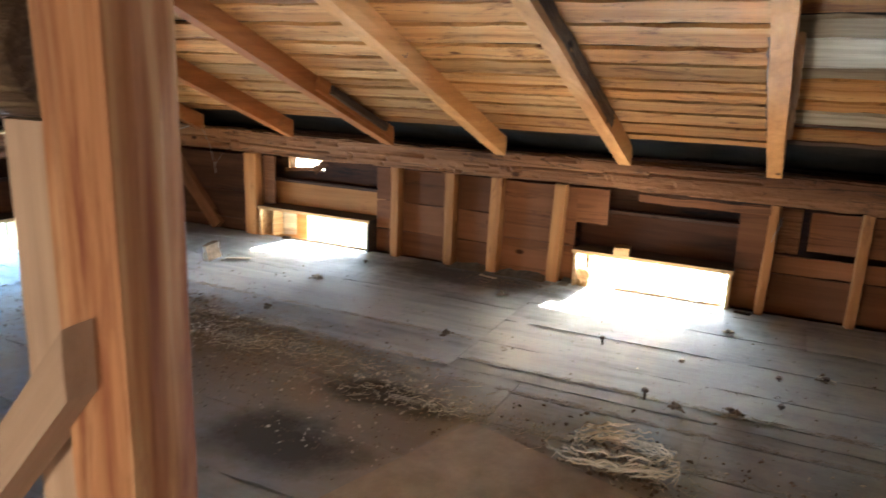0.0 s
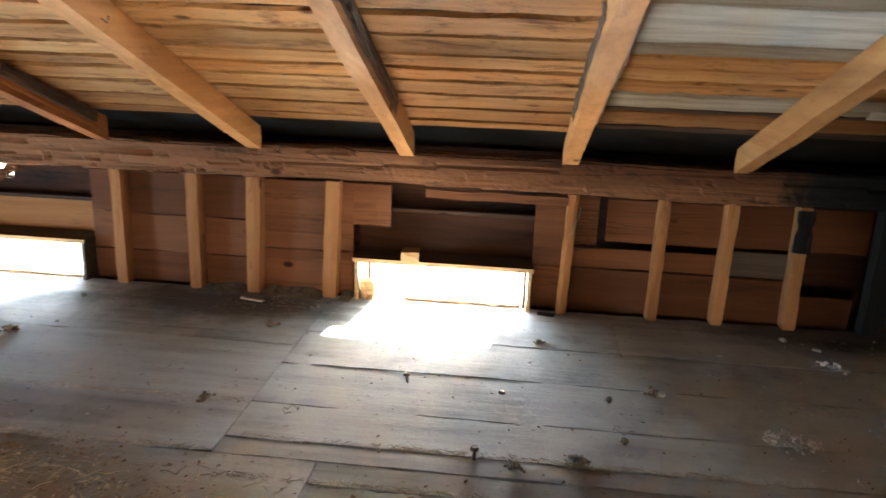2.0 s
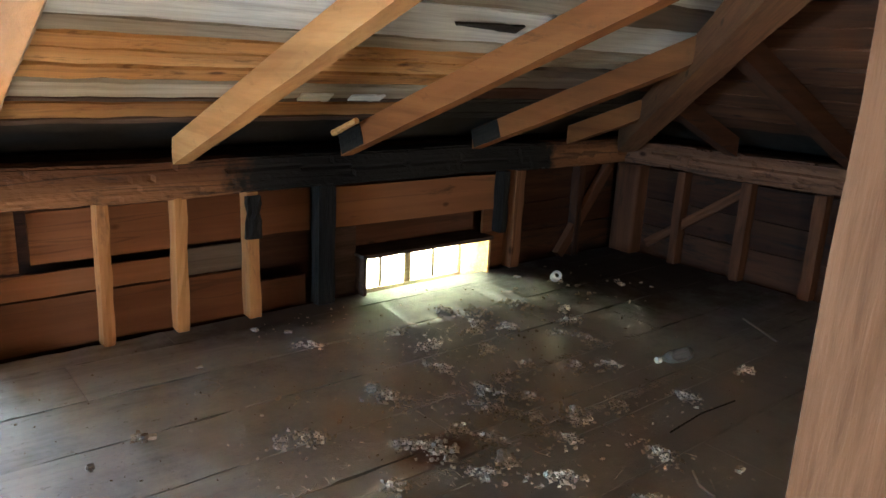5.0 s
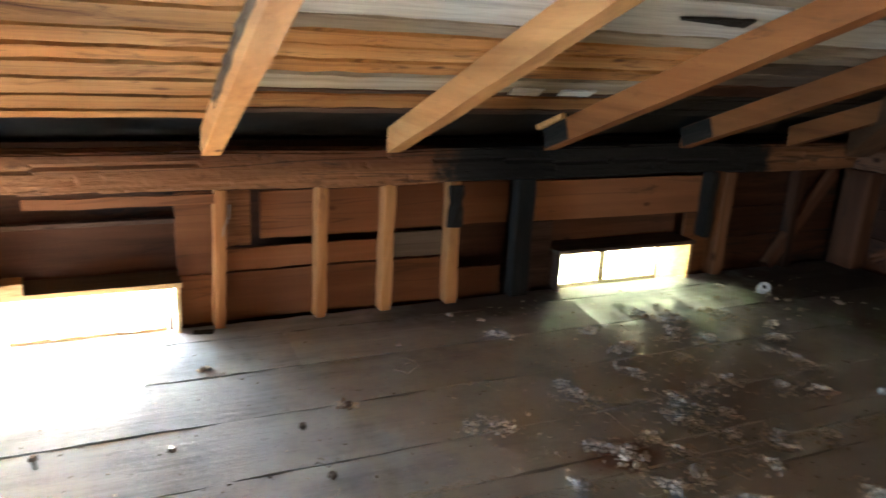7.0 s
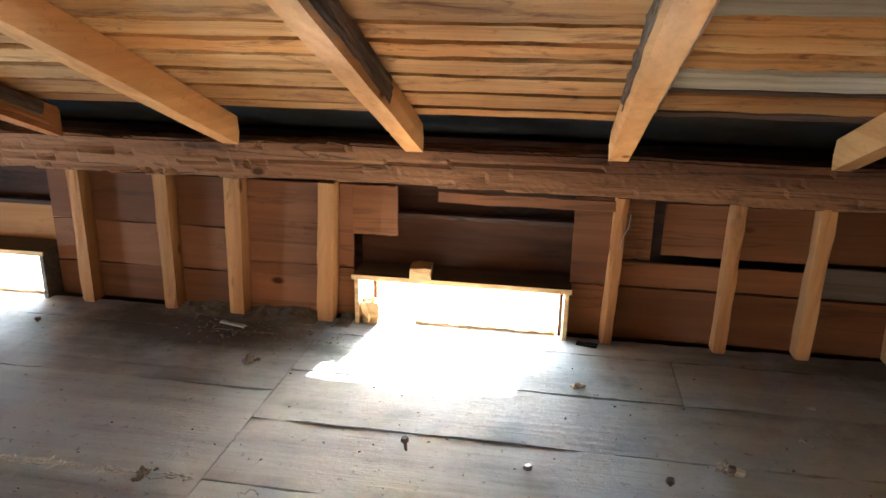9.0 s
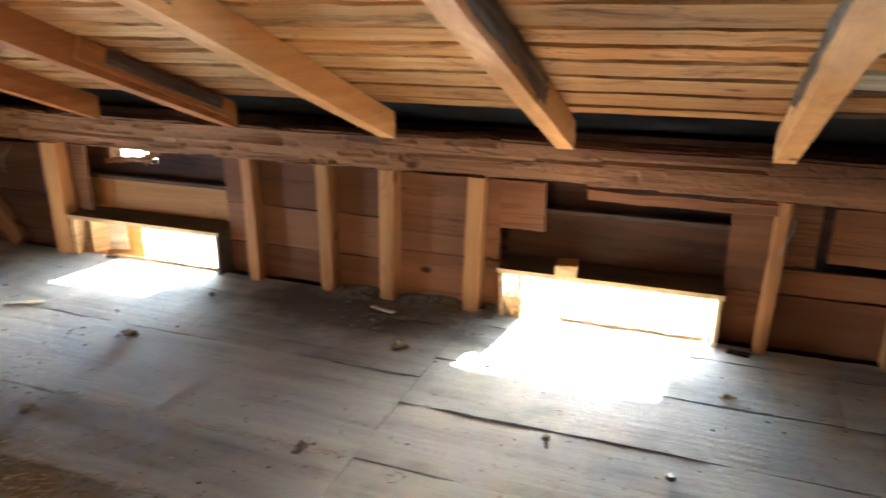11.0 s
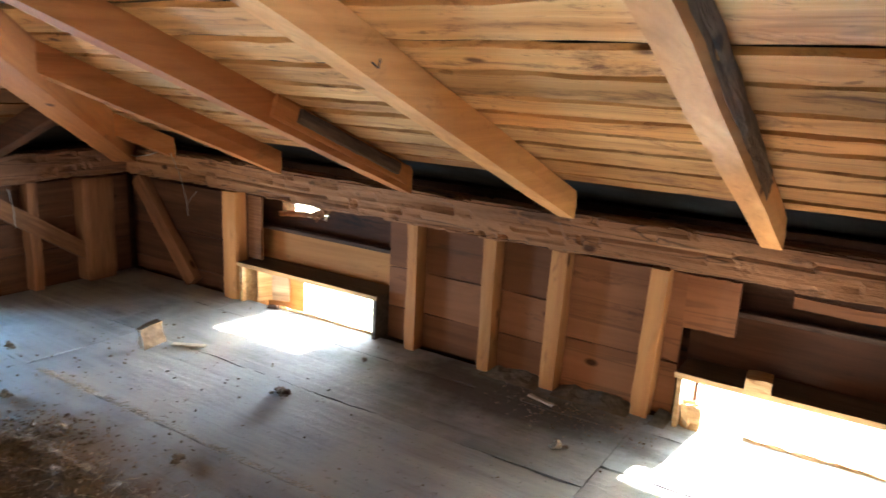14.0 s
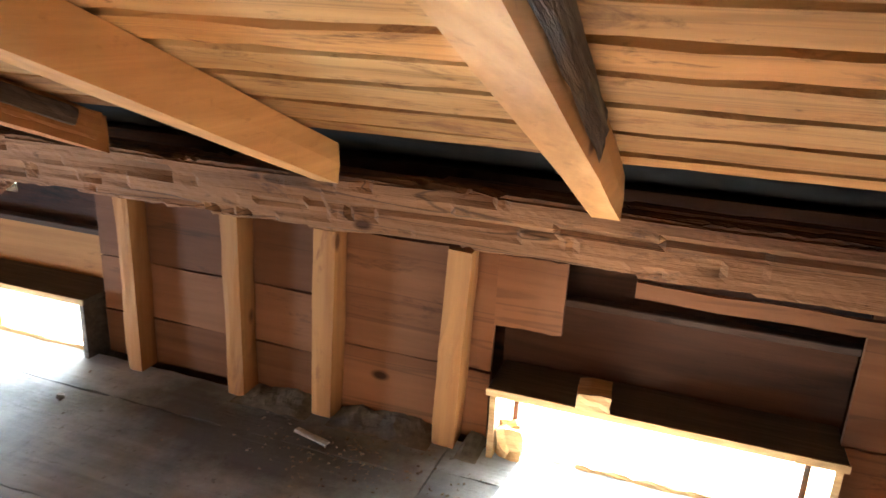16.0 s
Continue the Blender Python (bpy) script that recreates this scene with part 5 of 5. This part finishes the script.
# None is an open gap; a dark board fills it in place of its shade
E_MATS = [M_DARKBOARD, M_DECK, None, M_DECK_GREY, M_DECK, M_DECK, M_DECK, M_DECK_GREY, M_DECK_WHITE, M_DECK_GREY, M_DECK, M_DECK_WHITE]
deck('N', roof_north, NW, -6, 0.20, 11, lambda row, r: r.choice((M_DECK, M_DECK, M_DECK, M_DECK, M_DECK, M_DECK_BROWN, M_DECK_OCHRE, M_DECK_OCHRE)), (-3.52, -2.56, -1.62, -0.71))
M_MATS = [M_CHAR, M_CHAR, M_CHAR, M_SOOT_SHADE, M_WALL_GREY, M_WALL_GREY, M_DECK_GREY, M_DECK_GREY, M_DECK_WHITE, M_WALL_GREY, M_DECK_WHITE]
deck('N', roof_north, NE, 0.20, 2.12, 14, lambda row, r: (E_MATS[row] or M_DARKBOARD) if row < len(E_MATS) else r.choice((M_DECK_GREY, M_DECK_WHITE)))
deck('N', roof_north, NE, 2.12, 3.14, 15, lambda row, r: M_MATS[row] if row < len(M_MATS) else r.choice((M_DECK_GREY, M_WALL_GREY)))
deck('N', roof_north, NE, 3.14, 6, 16, lambda row, r: M_CHAR if row < 4 else r.choice((M_SOOT_SHADE, M_WALL_GREY, M_DARKBOARD)))
deck('W', roof_west, [0.2 + 0.21 * i for i in range(22)], -9, 9, 12, lambda row, r: M_DECK_BROWN, (3.2, 2.28, 1.35))
# darker planks than the west slope, shade put into the colour
deck('E', roof_east, [0.2 + 0.21 * i for i in range(22)], -9, 9, 13, lambda row, r: M_SOOT_SHADE, (3.2, 2.28, 1.35))

def roof_scrap(name, x, d, length, width, mat, label, turn=0.0, taper=0.5):
    """A thin scrap nailed flat under the planks, d metres in from the studs' face, narrower at one end."""
    v, f = plank_mesh(length, width, 0.008, 8, 0.004, 0.01, x)
    v = [(a, b * (1 - taper * (0.5 + a / length)), c) for a, b, c in v]
    m = pose(x, YF - d, under(d) + DEPTH_V - 0.008, 0, 0, 180) @ pose(0, 0, 0, math.degrees(math.atan(SLOPE)), 0, turn)
    return tagged(mesh_object(name, v, f, mat, None, m), label, "board scrap")


roof_scrap("torn_sheet", 1.83, 1.51, 0.36, 0.075, M_CHAR, "dark torn scrap of sheet under the whitewashed planks", 4, 0.8)
roof_scrap("lath_scrap", 1.55, 0.675, 0.16, 0.10, M_DECK_WHITE, "short whitewashed board end under the roof", 0, 0.1)
roof_scrap("lath_scrap", 1.83, 0.67, 0.19, 0.09, M_DECK_WHITE, "short whitewashed board end under the roof", 2, 0.2)

# ---------------------------------------------------------------- floor boards
def floor_rows(seams_w, seams_e, split, seed):
    """Wide boards along x on either side of a line of butt joints, each row with one more joint."""
    r = random.Random(seed)
    for seams, lo, hi in ((seams_w, XL - 0.06, split), (seams_e, split, XR + 0.06)):
        for y0, y1 in zip(seams, seams[1:]):
            cut = r.uniform(lo + 0.8, hi - 0.8) if lo > -2 else r.uniform(-4.4, -3.9)
            ends = [lo, cut, hi]
            for a, b in zip(ends, ends[1:]):
                g = r.choice((0.005, 0.008, 0.011)) if hi == split else r.choice((0.005, 0.008, 0.012))
                m = pose((a + b) / 2, (y0 + y1) / 2, -0.0135 + r.uniform(-0.0012, 0.0), r.uniform(-0.05, 0.05), 0, 0)
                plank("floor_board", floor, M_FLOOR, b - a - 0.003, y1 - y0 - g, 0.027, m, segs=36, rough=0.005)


BACK = [-4.91, -4.4, -3.9, -3.3, -2.8, -2.2, -1.7, -1.1, -0.6, 0.0, 0.45, 0.95]
floor_rows([3.20, 3.595, 4.25, 4.80, 5.06], [3.20, 3.32, 3.62, 4.03, 4.45, 4.86, 5.06], -1.16, 21)
floor_rows([2.30, 2.76, 3.20], [2.30, 2.72, 3.05, 3.20], -0.75, 22)
floor_rows(BACK + [1.45, 1.85, 2.30], BACK + [1.42, 1.86, 2.30], -0.2, 23)
